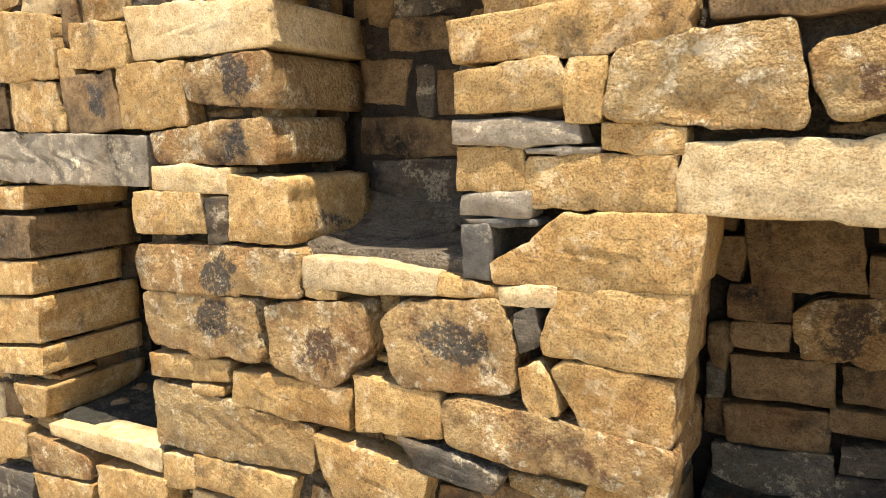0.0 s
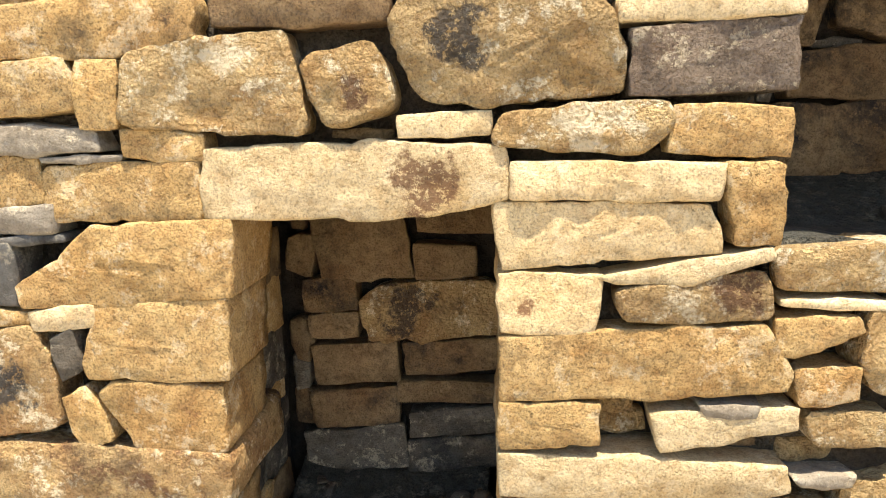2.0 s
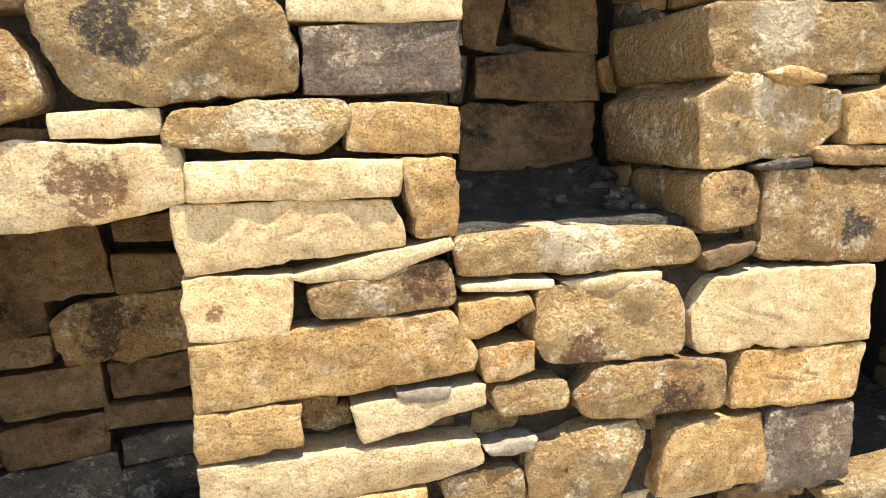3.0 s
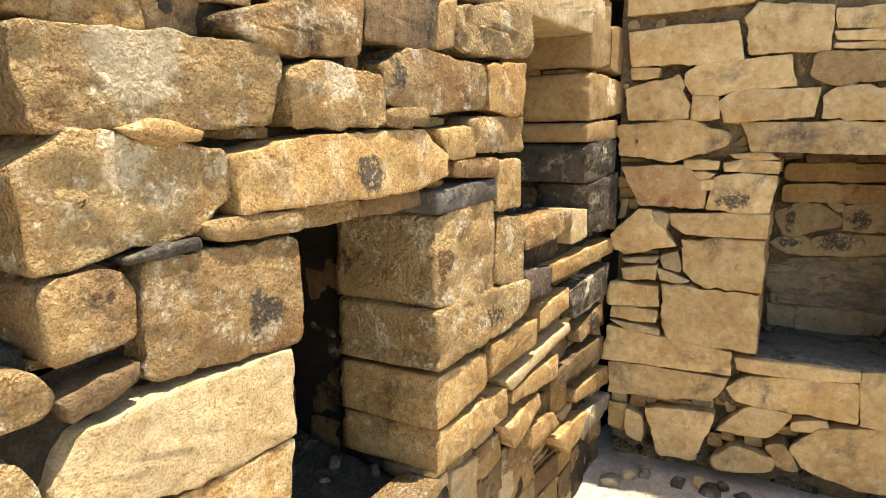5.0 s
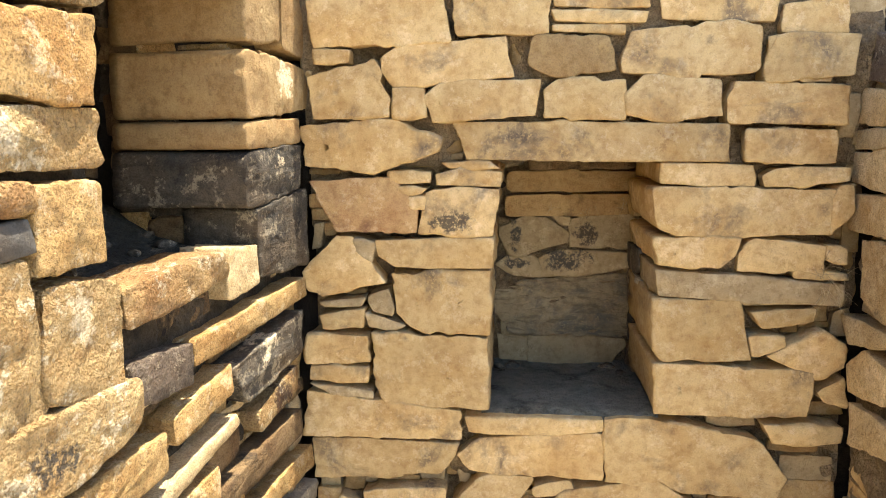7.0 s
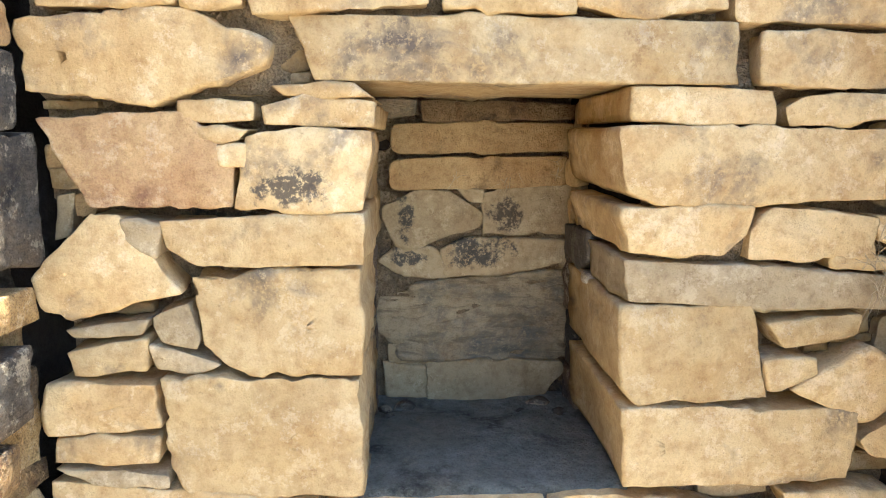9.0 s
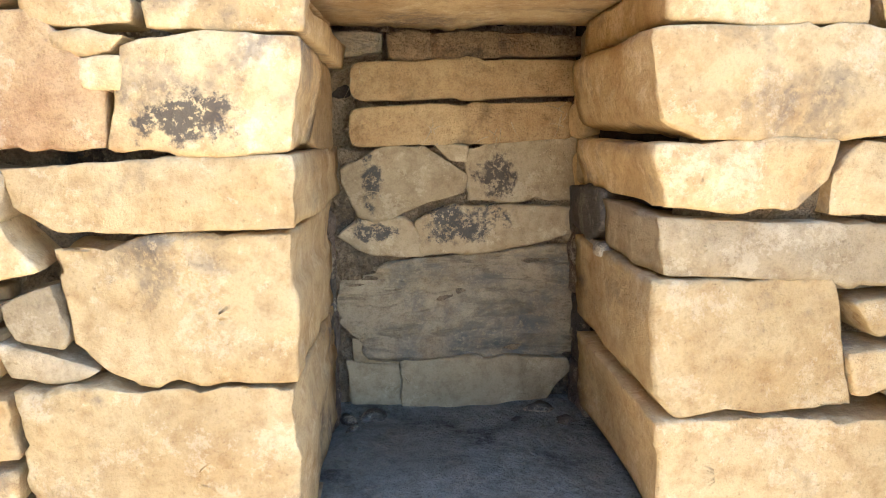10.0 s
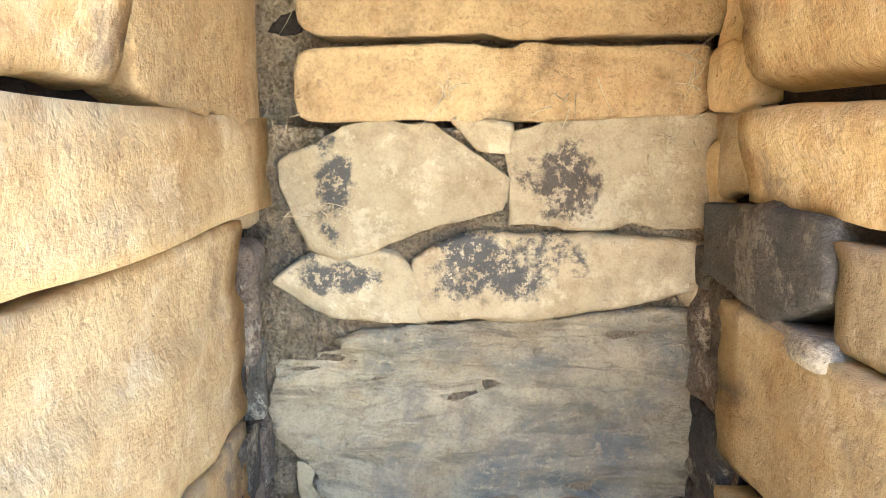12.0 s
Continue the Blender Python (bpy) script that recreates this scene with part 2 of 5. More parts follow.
def stone_shape(corners, depth, seed, rough=0.004, soft=0.005, bulge=0.003, step=0.012, layered=False):
    """Vertices (along, into the wall, up) and faces of one dressed stone over the outline given by its corners, centred on the outline."""
    c = np.array(corners, float)
    if np.sum(c[:, 0] * np.roll(c[:, 1], -1) - np.roll(c[:, 0], -1) * c[:, 1]) < 0:
        c = c[::-1]
    mid = c.mean(0)
    c = c - mid
    edge = np.roll(c, -1, 0) - c
    length = np.hypot(*edge.T)
    n = int(np.clip(length.sum() / step, 28, 170))
    at = np.linspace(0, length.sum(), n, endpoint=False)
    start = np.concatenate(([0], np.cumsum(length)[:-1]))
    k = np.searchsorted(start, at, "right") - 1
    loop = c[k] + edge[k] * ((at - start[k]) / length[k])[:, None]
    size = min(np.ptp(c[:, 0]), np.ptp(c[:, 1]))
    for corner in c:
        loop[np.argmin(np.hypot(*(loop - corner).T))] = corner
    worn = 0.10 if soft < 0.008 else 0.25
    for _ in range(1 if soft < 0.008 else 3):
        loop = worn * np.roll(loop, 1, 0) + (1 - 2 * worn) * loop + worn * np.roll(loop, -1, 0)
    out = loop / np.hypot(*loop.T)[:, None]
    flat = np.c_[loop[:, 0], np.full(n, seed * 0.37), loop[:, 1]]
    loop = loop + out * (fbm(flat, 14, 3, seed) * min(0.0045, size * 0.04) + fbm(flat, 55, 2, seed + 3) * min(0.0030, size * 0.035))[:, None]
    chips = np.maximum(0, fbm(flat, 26, 2, seed + 7) - 0.35) * min(0.016, size * 0.11)
    loop = loop + out * (0.0050 - chips)[:, None]
    wide = np.ptp(c[:, 0]) > np.ptp(c[:, 1])
    slack = max(0.0, abs(np.ptp(c[:, 0]) - np.ptp(c[:, 1])) / 2 * 0.9)
    tilt = np.polyfit(*(c.T if wide else c.T[::-1]), 1)[0]
    spine = np.zeros_like(loop)
    major = np.clip(loop[:, 0 if wide else 1], -slack, slack)
    spine[:, 0 if wide else 1], spine[:, 1 if wide else 0] = major, major * tilt
    reach = np.hypot(*(loop - spine).T)
    rings = int(np.clip(size / 2 / step + 2, 4, 12))
    spread = 1 - (1 - np.linspace(0, 1, rings + 1)[1:]) ** 1.5
    r = min(0.0032, size * 0.10, depth * 0.3)
    verts = []
    rim = 1 - np.array([2.2, 1.0, 0.35, 0.0]) * r / max(size * 0.45, r * 3)
    spread = np.concatenate(([0.14], spread[(spread > 0.2) & (spread < rim[0] - 0.03)], rim))
    rings = len(spread)
    for f in spread:
        gap = np.clip(1 - (1 - f) * np.minimum(reach, size * 0.6) / r, 0, 1)
        d = r * (1 - np.sqrt(np.maximum(0, 1 - gap ** 2))) - bulge * (1 - f * f)
        flat = spine + (loop - spine) * f
        verts.append(np.c_[flat[:, 0], d, flat[:, 1]])
    backs = [d for d in (r + 0.003, r + 0.012, 0.035, 0.06, 0.09, 0.13, 0.17, 0.22, 0.27, 0.32, 0.37, 0.42) if r + 0.002 < d < depth - 0.015] + [depth]
    for d in backs:
        s = 1 - 0.06 * min(1, d / 0.15) if depth < 0.2 else 1.0
        verts.append(np.c_[loop[:, 0] * s, np.full(n, d), loop[:, 1] * s])
    v = np.concatenate(verts)
    grain = v * np.array([0.5, 1.0, 3.5]) if layered else v
    kick = fbm(grain + seed * 1.7, 9, 3, seed + 5) * rough * 1.5 + fbm(grain + seed * 0.9, 34, 2, seed + 9) * rough * 0.5
    face = np.zeros_like(v)
    m = n * rings
    face[:m - n, 1] = -1
    face[m - n:, 0], face[m - n:, 2] = np.tile(out[:, 0], len(backs) + 1), np.tile(out[:, 1], len(backs) + 1)
    face[m - n:m, 1] = -0.5
    v = v + face * kick[:, None]
    faces = []
    for q in range(rings - 1 + len(backs)):
        a, b = q * n, (q + 1) * n
        faces += [(a + i, b + i, b + (i + 1) % n, a + (i + 1) % n) for i in range(n)]
    first = int(np.argmax(loop[:, 0 if wide else 1]))
    for q in range(n // 2):
        strip = [(first + q) % n, (first + q + 1) % n, (first - q - 1) % n, (first - q) % n]
        strip = [p for p, r_ in zip(strip, strip[1:] + strip[:1]) if p != r_]
        if len(set(strip)) > 2:
            faces.append(tuple(dict.fromkeys(strip)))
    last = (rings - 1 + len(backs)) * n
    faces.append(tuple(last + i for i in range(n))[::-1])
    return mid, v, faces


def mesh_of(name, verts, faces, mat):
    me = bpy.data.meshes.new(name)
    me.from_pydata([tuple(p) for p in verts], [], faces)
    me.polygons.foreach_set("use_smooth", np.ones(len(me.polygons), bool))
    me.materials.append(mat)
    me.update()
    return me


def frame_at(origin, along, into):
    """A wall's own axes: along it to the viewer's right, into it, and up."""
    m = Matrix.Identity(4)
    m.col[0], m.col[1] = (*along, 0, 0), (*into, 0, 0)
    m.col[3] = (*origin, 0, 1)
    return m


def part(name, me, parent, matrix, label=""):
    ob = new(name, me)
    ob.parent = parent
    ob.color = (5.0, 5.0, 0.01, 1.0)
    ob.matrix_local = matrix
    return tagged(ob, label)


def box_mesh(name, x0, x1, y0, y1, z0, z1, mat, rough=0.0, cell=0.05, seed=1):
    """A block with a finely divided, uneven surface."""
    bm = bmesh.new()
    for axis, lo in ((0, 0), (0, 1), (1, 0), (1, 1), (2, 0), (2, 1)):
        lows, highs = (x0, y0, z0), (x1, y1, z1)
        p, q = [i for i in range(3) if i != axis]
        np_, nq = (max(1, min(90, round((highs[i] - lows[i]) / cell))) for i in (p, q))
        grid = []
        for i in range(np_ + 1):
            row = []
            for j in range(nq + 1):
                v = [0, 0, 0]
                v[axis] = highs[axis] if lo else lows[axis]
                v[p] = lows[p] + (highs[p] - lows[p]) * i / np_
                v[q] = lows[q] + (highs[q] - lows[q]) * j / nq
                row.append(bm.verts.new(v))
            grid.append(row)
        for i in range(np_):
            for j in range(nq):
                bm.faces.new((grid[i][j], grid[i + 1][j], grid[i + 1][j + 1], grid[i][j + 1]))
    bmesh.ops.remove_doubles(bm, verts=bm.verts, dist=1e-5)
    bmesh.ops.recalc_face_normals(bm, faces=bm.faces)
    if rough:
        bm.normal_update()
        p = np.array([v.co for v in bm.verts])
        k = fbm(p, 9, 3, seed) * rough
        for v, amount in zip(bm.verts, k):
            v.co += v.normal * amount
    for f in bm.faces:
        f.smooth = True
    me = bpy.data.meshes.new(name)
    bm.to_mesh(me)
    bm.free()
    me.materials.append(mat)
    return me


def joined(name, meshes, mat):
    bm = bmesh.new()
    for me in meshes:
        bm.from_mesh(me)
    out = bpy.data.meshes.new(name)
    bm.to_mesh(out)
    bm.free()
    for me in meshes:
        bpy.data.meshes.remove(me)
    out.materials.append(mat)
    return out


# ---- the walls: clay cores with their niches ----
FACE_N, TOP, FLOOR = 1.15, 2.25, 0.12
LENGTH = math.hypot(0.06, 1)
ALONG_E, INTO_E, CORNER = Vector((0.06 / LENGTH, -1 / LENGTH)), Vector((1 / LENGTH, 0.06 / LENGTH)), Vector((3.40, 1.15))


def core(name, axes, u0, u1, holes, thick, label, top=TOP):
    """A wall of clay with openings (from, to, sill, head, depth) sunk into it; the stones are laid into its face."""
    set_back, pieces, u = 0.11, [], u0
    holes = [(a - 0.035, b + 0.035, low, high + 0.035, deep) for a, b, low, high, deep in holes]
    for a, b, low, high, deep in holes:
        pieces.append((u, a, set_back, thick, -0.3, top))
        pieces.append((a, b, set_back, thick, -0.3, low))
        if high < top:
            pieces.append((a, b, set_back, thick, high, top))
        pieces.append((a, b, deep + 0.06, thick, low, min(high, top)))
        u = b
    pieces.append((u, u1, set_back, thick, -0.3, top))
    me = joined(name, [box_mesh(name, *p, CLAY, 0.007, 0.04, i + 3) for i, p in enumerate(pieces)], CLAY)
    ob = new(name, me)
    ob.matrix_world = axes
    ob.color = (5.0, 5.0, 0.01, 1.0)
    return tagged(ob, label, "wall", kind="structure")


def mortar(name, wall, u0, u1, z1, holes, mat, cell, depth_at, seed, label):
    """Mud packed into the joints: an uneven sheet behind the faces of the stones, open at the niches."""
    nu, nz = int((u1 - u0) / cell), int(z1 / cell)
    gu, gz = np.meshgrid(u0 + np.arange(nu + 1) * cell, np.arange(nz + 1) * cell, indexing="ij")
    p = np.c_[gu.ravel(), np.zeros(gu.size), gz.ravel()]
    d = np.clip(depth_at(p[:, 0], p[:, 2]) + fbm(p, 5, 3, seed) * 0.030 + fbm(p, 28, 3, seed + 1) * 0.006, 0.008, 0.105)
    v = np.c_[p[:, 0], d, p[:, 2]]
    keep = np.ones((nu, nz), bool)
    mu, mz = gu[:-1, :-1] + cell / 2, gz[:-1, :-1] + cell / 2
    for a, b, low, high, deep in holes:
        keep &= ~((mu > a - 0.03) & (mu < b + 0.03) & (mz > low - 0.03) & (mz < high + 0.03))
    faces = [(i * (nz + 1) + j, (i + 1) * (nz + 1) + j, (i + 1) * (nz + 1) + j + 1, i * (nz + 1) + j + 1) for i, j in np.argwhere(keep).tolist()]
    return part(name, mesh_of(name, v, faces, mat), wall, Matrix.Identity(4), label)


AXES_N = frame_at((0, FACE_N), (1, 0), (0, 1))
AXES_E = frame_at(CORNER, ALONG_E, INTO_E)
AXES_S = frame_at((3.5, -0.38), (-1, 0), (0, -1))
HOLES_N = [(-2.06, -1.50, 0.60, 1.37, 0.42), (-1.08, -0.56, 1.24, 1.98, 0.35), (-0.18, 0.29, 0.66, 1.39, 0.44),
           (0.71, 1.19, 1.32, 1.98, 0.41), (1.58, 2.07, 0.72, 1.43, 0.44), (2.54, 3.07, 1.29, 1.98, 0.40)]
HOLES_E = [(0.545, 1.01, 0.715, 1.51, 0.53)]
wall_n = core("wall_north", AXES_N, -3.6, 4.4, HOLES_N, 0.75, "long dry-stone wall of golden sandstone blocks with niches")
wall_e = core("wall_east", AXES_E, 0.0, 2.3, HOLES_E, 0.85, "sandstone end wall with one tall square niche")
wall_s = core("wall_south", AXES_S, -0.6, 0.68, [], 0.6, "short rough sandstone wall closing the corner", 1.74)


mortar("mud_mortar", wall_n, -2.9, 3.42, TOP - 0.05, HOLES_N, JOINT_MUD, 0.02, lambda u, z: 0.066 + 0 * u, 201, "grey-brown mud packed deep in the joints, darkened for their shade")
mortar("mud_mortar", wall_e, 0.0, 1.56, TOP - 0.05, HOLES_E, MUD, 0.012, lambda u, z: np.where(z > 1.48, 0.042, 0.066) + 0.05 * (z < 0.52) + 0.025 * ((u < 0.28) & (z > 0.75) & (z < 1.3)), 202, "tan mud packed into the joints")
mortar("mud_mortar", wall_s, 0.0, 0.67, 1.68, [], MUD, 0.015, lambda u, z: 0.035 + 0 * u, 203, "tan mud packed into the joints")


def face_of(wall, d=0.0):
    """Where stones are laid: a face of the wall, d metres behind its front."""
    return wall, Matrix.Translation((0, d, 0))


def jamb_of(wall, hole, side):
    """The side of a niche: along it runs the depth, and its stones reach into the wall."""
    if side < 0:
        m = Matrix(((0, -1, 0, hole[0]), (1, 0, 0, 0), (0, 0, 1, 0), (0, 0, 0, 1)))
    else:
        m = Matrix(((0, 1, 0, hole[1]), (-1, 0, 0, hole[4]), (0, 0, 1, 0), (0, 0, 0, 1)))
    return wall, m


WALL_N, WALL_E, WALL_S = face_of(wall_n), face_of(wall_e), face_of(wall_s)
BACK_0, BACK_1, BACK_2, BACK_3, BACK_L, BACK_5 = (face_of(wall_n, d) for d in (0.35, 0.44, 0.41, 0.44, 0.42, 0.40))
BACK_4 = face_of(wall_e, 0.53)
TAKEN = {}
COUNT = [0]
TEMPER = {"crusted_sandstone": 0.005, "lichen_stained_sandstone": 0.004, "pale_sandstone": 0.003, "muddy_slab_stone": 0.011, "weathered_grey_stone": 0.006, "mud_coated_stone": 0.006, "dusty_tan_sandstone": 0.005}


def lay(site, mat, depth, *corners, name="stone", proud=None, spot=None):
    """One stone of a wall, by the corners of its face (along the wall, height)."""
    wall, axes = site
    COUNT[0] += 1
    seed = COUNT[0]
    mid, v, faces = stone_shape(corners, max(depth, 0.13 if name == "stone" else 0.09), seed, TEMPER.get(mat.name, 0.003), 0.016 if site is WALL_E and max(q[1] for q in corners) < 0.57 else 0.010 if mat in (K, R, O) or (mat is S and depth > 0.3) else 0.005, layered=mat in (M, S))
    TAKEN.setdefault(id(site), []).append(np.array(corners))
    out = math.sin(seed * 12.9) * 0.0045 if proud is None else -proud
    ob = part(name, mesh_of(name, v, faces, mat), wall, axes @ Matrix.Translation((mid[0], out, mid[1])))
    if spot:
        ob.color = (spot[0] - mid[0] + 0.5, spot[1] - mid[1] + 0.5, spot[2], spot[3])
    return ob


# ---- ground ----
def rise(x):
    """How far the trodden earth climbs towards the foot of the end wall."""
    f = min(1.0, max(0.0, (x - 2.75) / 0.6))
    return 0.095 * f * f * (3 - 2 * f)


def ground_mesh():
    bm = bmesh.new()
    xs = np.concatenate(([-400, -60, -12], np.linspace(-4, 5, 91), [12, 60, 400]))
    ys = np.concatenate(([-400, -60, -12], np.linspace(-3, 2, 51), [12, 60, 400]))
    p = np.array([(x, y, 0.0) for x in xs for y in ys])
    z = FLOOR + fbm(p, 1.3, 5, 77) * 0.02 + np.array([rise(x) for x in p[:, 0]])
    vs = [bm.verts.new((x, y, h)) for (x, y, _), h in zip(p, z)]
    m = len(ys)
    for i in range(len(xs) - 1):
        for j in range(m - 1):
            bm.faces.new((vs[i * m + j], vs[(i + 1) * m + j], vs[(i + 1) * m + j + 1], vs[i * m + j + 1])).smooth = True
    me = bpy.data.meshes.new("ground")
    bm.to_mesh(me)
    bm.free()
    me.materials.append(EARTH)
    return me


ground = new("ground", ground_mesh())
ground.color = (5.0, 5.0, 0.01, 1.0)
tagged(ground, "dry pale trodden earth at the foot of the walls", "ground", kind="structure")

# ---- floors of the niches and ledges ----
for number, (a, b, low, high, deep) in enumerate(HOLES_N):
    me = box_mesh("niche_floor", a + 0.012, b - 0.012, 0.05, deep + 0.03, low - 0.05, low + 0.018, GREY_MUD if number == 1 else SHADED_DUST, 0.008, 0.02, 40 + number)
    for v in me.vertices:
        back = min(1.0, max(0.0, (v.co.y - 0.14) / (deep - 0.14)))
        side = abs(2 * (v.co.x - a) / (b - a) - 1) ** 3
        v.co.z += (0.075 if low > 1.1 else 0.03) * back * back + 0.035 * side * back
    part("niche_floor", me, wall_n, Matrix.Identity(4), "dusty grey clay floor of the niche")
a, b, low, high, deep = HOLES_E[0]
slab_floor = box_mesh("niche_floor", a - 0.03, b + 0.03, 0.03, deep + 0.03, low - 0.06, low + 0.040, NICHE_DUST, 0.007, 0.02, 60)
for v in slab_floor.vertices:
    v.co.z -= 0.018 * min(1.0, max(0.0, (v.co.y - 0.22) / 0.24))
part("niche_floor", slab_floor, wall_e, Matrix.Identity(4), "dusty grey clay floor of the niche")

part("mud_plaster", box_mesh("mud_plaster", a - 0.03, b + 0.03, deep + 0.055, deep + 0.12, 1.26, high + 0.02, MUD, 0.010, 0.010, 63), wall_e, Matrix.Identity(4), "tan mud set deep behind the upper back stones")
part("mud_plaster", box_mesh("mud_plaster", a - 0.03, b + 0.03, deep + 0.014, deep + 0.1, low - 0.05, 1.27, MUD, 0.012, 0.010, 61), wall_e, Matrix.Identity(4), "tan mud packed between the back stones")
a, b, low, high, deep = HOLES_N[1]
part("mud_plaster", box_mesh("mud_plaster", a - 0.03, b + 0.03, deep + 0.01, deep + 0.1, low - 0.05, high + 0.02, CLAY, 0.006, 0.02, 62), wall_n, Matrix.Identity(4), "grey mud packed between the back stones, darkened for shade")

# ---- stones, wall by wall ----

lay(WALL_N, G, 0.10, (-2.164, 1.848), (-1.859, 1.822), (-1.829, 1.653), (-2.205, 1.657))
lay(WALL_N, G, 0.10, (-1.760, 1.792), (-1.544, 1.778), (-1.536, 1.669), (-1.769, 1.674))
lay(WALL_N, P, 0.33, (-1.533, 1.812), (-1.050, 1.789), (-1.040, 1.690), (-1.508, 1.681))
lay(WALL_N, G, 0.10, (-1.823, 1.724), (-1.779, 1.724), (-1.752, 1.654), (-1.819, 1.653))
lay(WALL_N, G, 0.10, (-2.069, 1.647), (-1.844, 1.642), (-1.826, 1.510), (-2.074, 1.511))
lay(WALL_N, B, 0.10, (-1.817, 1.649), (-1.605, 1.662), (-1.573, 1.520), (-1.789, 1.501), spot=(-1.673, 1.601, 0.086, 1.0))
lay(WALL_N, G, 0.10, (-1.573, 1.675), (-1.330, 1.669), (-1.324, 1.525), (-1.567, 1.515))
lay(WALL_N, K, 0.33, (-1.322, 1.666), (-1.054, 1.679), (-1.048, 1.559), (-1.315, 1.578), spot=(-1.179, 1.624, 0.092, 1.0))
lay(WALL_N, K, 0.25, (-1.463, 1.505), (-1.054, 1.541), (-1.040, 1.437), (-1.444, 1.429), spot=(-1.171, 1.492, 0.107, 1.0))
lay(WALL_N, W, 0.45, (-2.511, 1.525), (-2.127, 1.506), (-1.473, 1.498), (-1.479, 1.368), (-2.156, 1.363), (-2.552, 1.364), name='lintel', spot=(-1.761, 1.430, 0.054, 0.1))
lay(WALL_N, P, 0.12, (-1.451, 1.421), (-1.185, 1.424), (-1.190, 1.362), (-1.451, 1.365))
lay(WALL_N, G, 0.30, (-1.187, 1.405), (-1.007, 1.403), (-1.003, 1.261), (-1.193, 1.255), spot=(-0.969, 1.297, 0.050, 1.0))
lay(WALL_N, G, 0.12, (-1.534, 1.354), (-1.292, 1.362), (-1.275, 1.263), (-1.531, 1.248))
lay(WALL_N, S, 0.10, (-1.273, 1.349), (-1.196, 1.355), (-1.193, 1.255), (-1.263, 1.240))
lay(WALL_N, K, 0.25, (-1.535, 1.218), (-0.987, 1.249), (-0.976, 1.140), (-1.538, 1.096), spot=(-1.233, 1.173, 0.097, 1.0))
lay(WALL_N, K, 0.20, (-1.531, 1.093), (-1.134, 1.118), (-1.113, 0.962), (-1.513, 0.951), spot=(-1.283, 1.050, 0.101, 1.0))
lay(WALL_N, K, 0.20, (-1.098, 1.109), (-0.804, 1.153), (-0.796, 1.049), (-0.911, 0.938), (-1.080, 0.961), spot=(-0.932, 1.027, 0.098, 0.75))
lay(WALL_N, K, 0.20, (-0.769, 1.115), (-0.711, 1.164), (-0.484, 1.193), (-0.457, 1.104), (-0.460, 1.015), (-0.728, 0.980), spot=(-0.580, 1.096, 0.113, 1.0))
lay(WALL_N, P, 0.12, (-0.963, 1.235), (-0.628, 1.232), (-0.631, 1.186), (-0.970, 1.164))
lay(WALL_N, G, 0.12, (-0.628, 1.228), (-0.496, 1.218), (-0.494, 1.199), (-0.628, 1.186))
lay(WALL_N, SLATE, 0.25, (-0.574, 1.328), (-0.518, 1.334), (-0.514, 1.233), (-0.570, 1.232))
lay(WALL_N, G, 0.08, (-0.970, 1.167), (-0.887, 1.166), (-0.888, 1.146), (-0.968, 1.143))
lay(WALL_N, G, 0.15, (-1.530, 0.921), (-1.236, 0.948), (-1.232, 0.893), (-1.530, 0.858))
lay(WALL_N, G, 0.15, (-1.210, 0.927), (-0.851, 0.950), (-0.863, 0.848), (-1.216, 0.842))
lay(WALL_N, R, 0.15, (-1.524, 0.848), (-1.322, 0.843), (-0.957, 0.834), (-0.970, 0.716), (-1.521, 0.664))
lay(WALL_N, G, 0.15, (-0.839, 0.981), (-0.629, 0.981), (-0.622, 0.888), (-0.832, 0.856))
lay(WALL_N, G, 0.08, (-1.362, 0.866), (-1.253, 0.877), (-1.255, 0.853), (-1.360, 0.838))
lay(WALL_N, G, 0.15, (-1.369, 0.669), (-1.024, 0.690), (-1.046, 0.611), (-1.366, 0.581))
lay(WALL_N, G, 0.10, (-1.507, 0.643), (-1.370, 0.657), (-1.378, 0.570), (-1.507, 0.539))
lay(WALL_N, G, 0.15, (-0.957, 0.820), (-0.653, 0.803), (-0.675, 0.694), (-0.905, 0.680))
lay(WALL_N, S, 0.10, (-0.718, 0.869), (-0.479, 0.847), (-0.503, 0.801), (-0.674, 0.804))
lay(WALL_N, K, 0.30, (-0.612, 0.973), (-0.554, 0.990), (-0.167, 0.973), (-0.171, 0.874), (-0.606, 0.877), spot=(-0.355, 0.938, 0.161, 0.6))
lay(WALL_N, G, 0.10, (-0.453, 1.072), (-0.408, 1.085), (-0.368, 0.992), (-0.423, 0.983))
lay(WALL_N, S, 0.10, (-0.461, 1.169), (-0.422, 1.190), (-0.409, 1.123), (-0.448, 1.100))
lay(WALL_N, P, 0.12, (-0.494, 1.221), (-0.380, 1.234), (-0.379, 1.196), (-0.490, 1.187))
lay(WALL_N, G, 0.20, (-0.508, 1.265), (-0.368, 1.362), (-0.141, 1.377), (-0.148, 1.249), (-0.502, 1.225))
lay(WALL_N, G, 0.20, (-0.404, 1.134), (-0.374, 1.227), (-0.150, 1.247), (-0.163, 1.105), (-0.398, 1.105))
lay(WALL_N, G, 0.20, (-0.381, 1.074), (-0.360, 1.097), (-0.168, 1.093), (-0.171, 0.975), (-0.324, 0.978))
lay(WALL_N, G, 0.35, (-2.762, 1.313), (-2.052, 1.349), (-2.071, 1.278), (-2.779, 1.253))
lay(WALL_N, B, 0.35, (-2.785, 1.233), (-2.045, 1.257), (-2.062, 1.131), (-2.831, 1.066))
lay(WALL_N, G, 0.30, (-2.834, 1.056), (-2.065, 1.118), (-2.077, 1.017), (-2.871, 0.926))
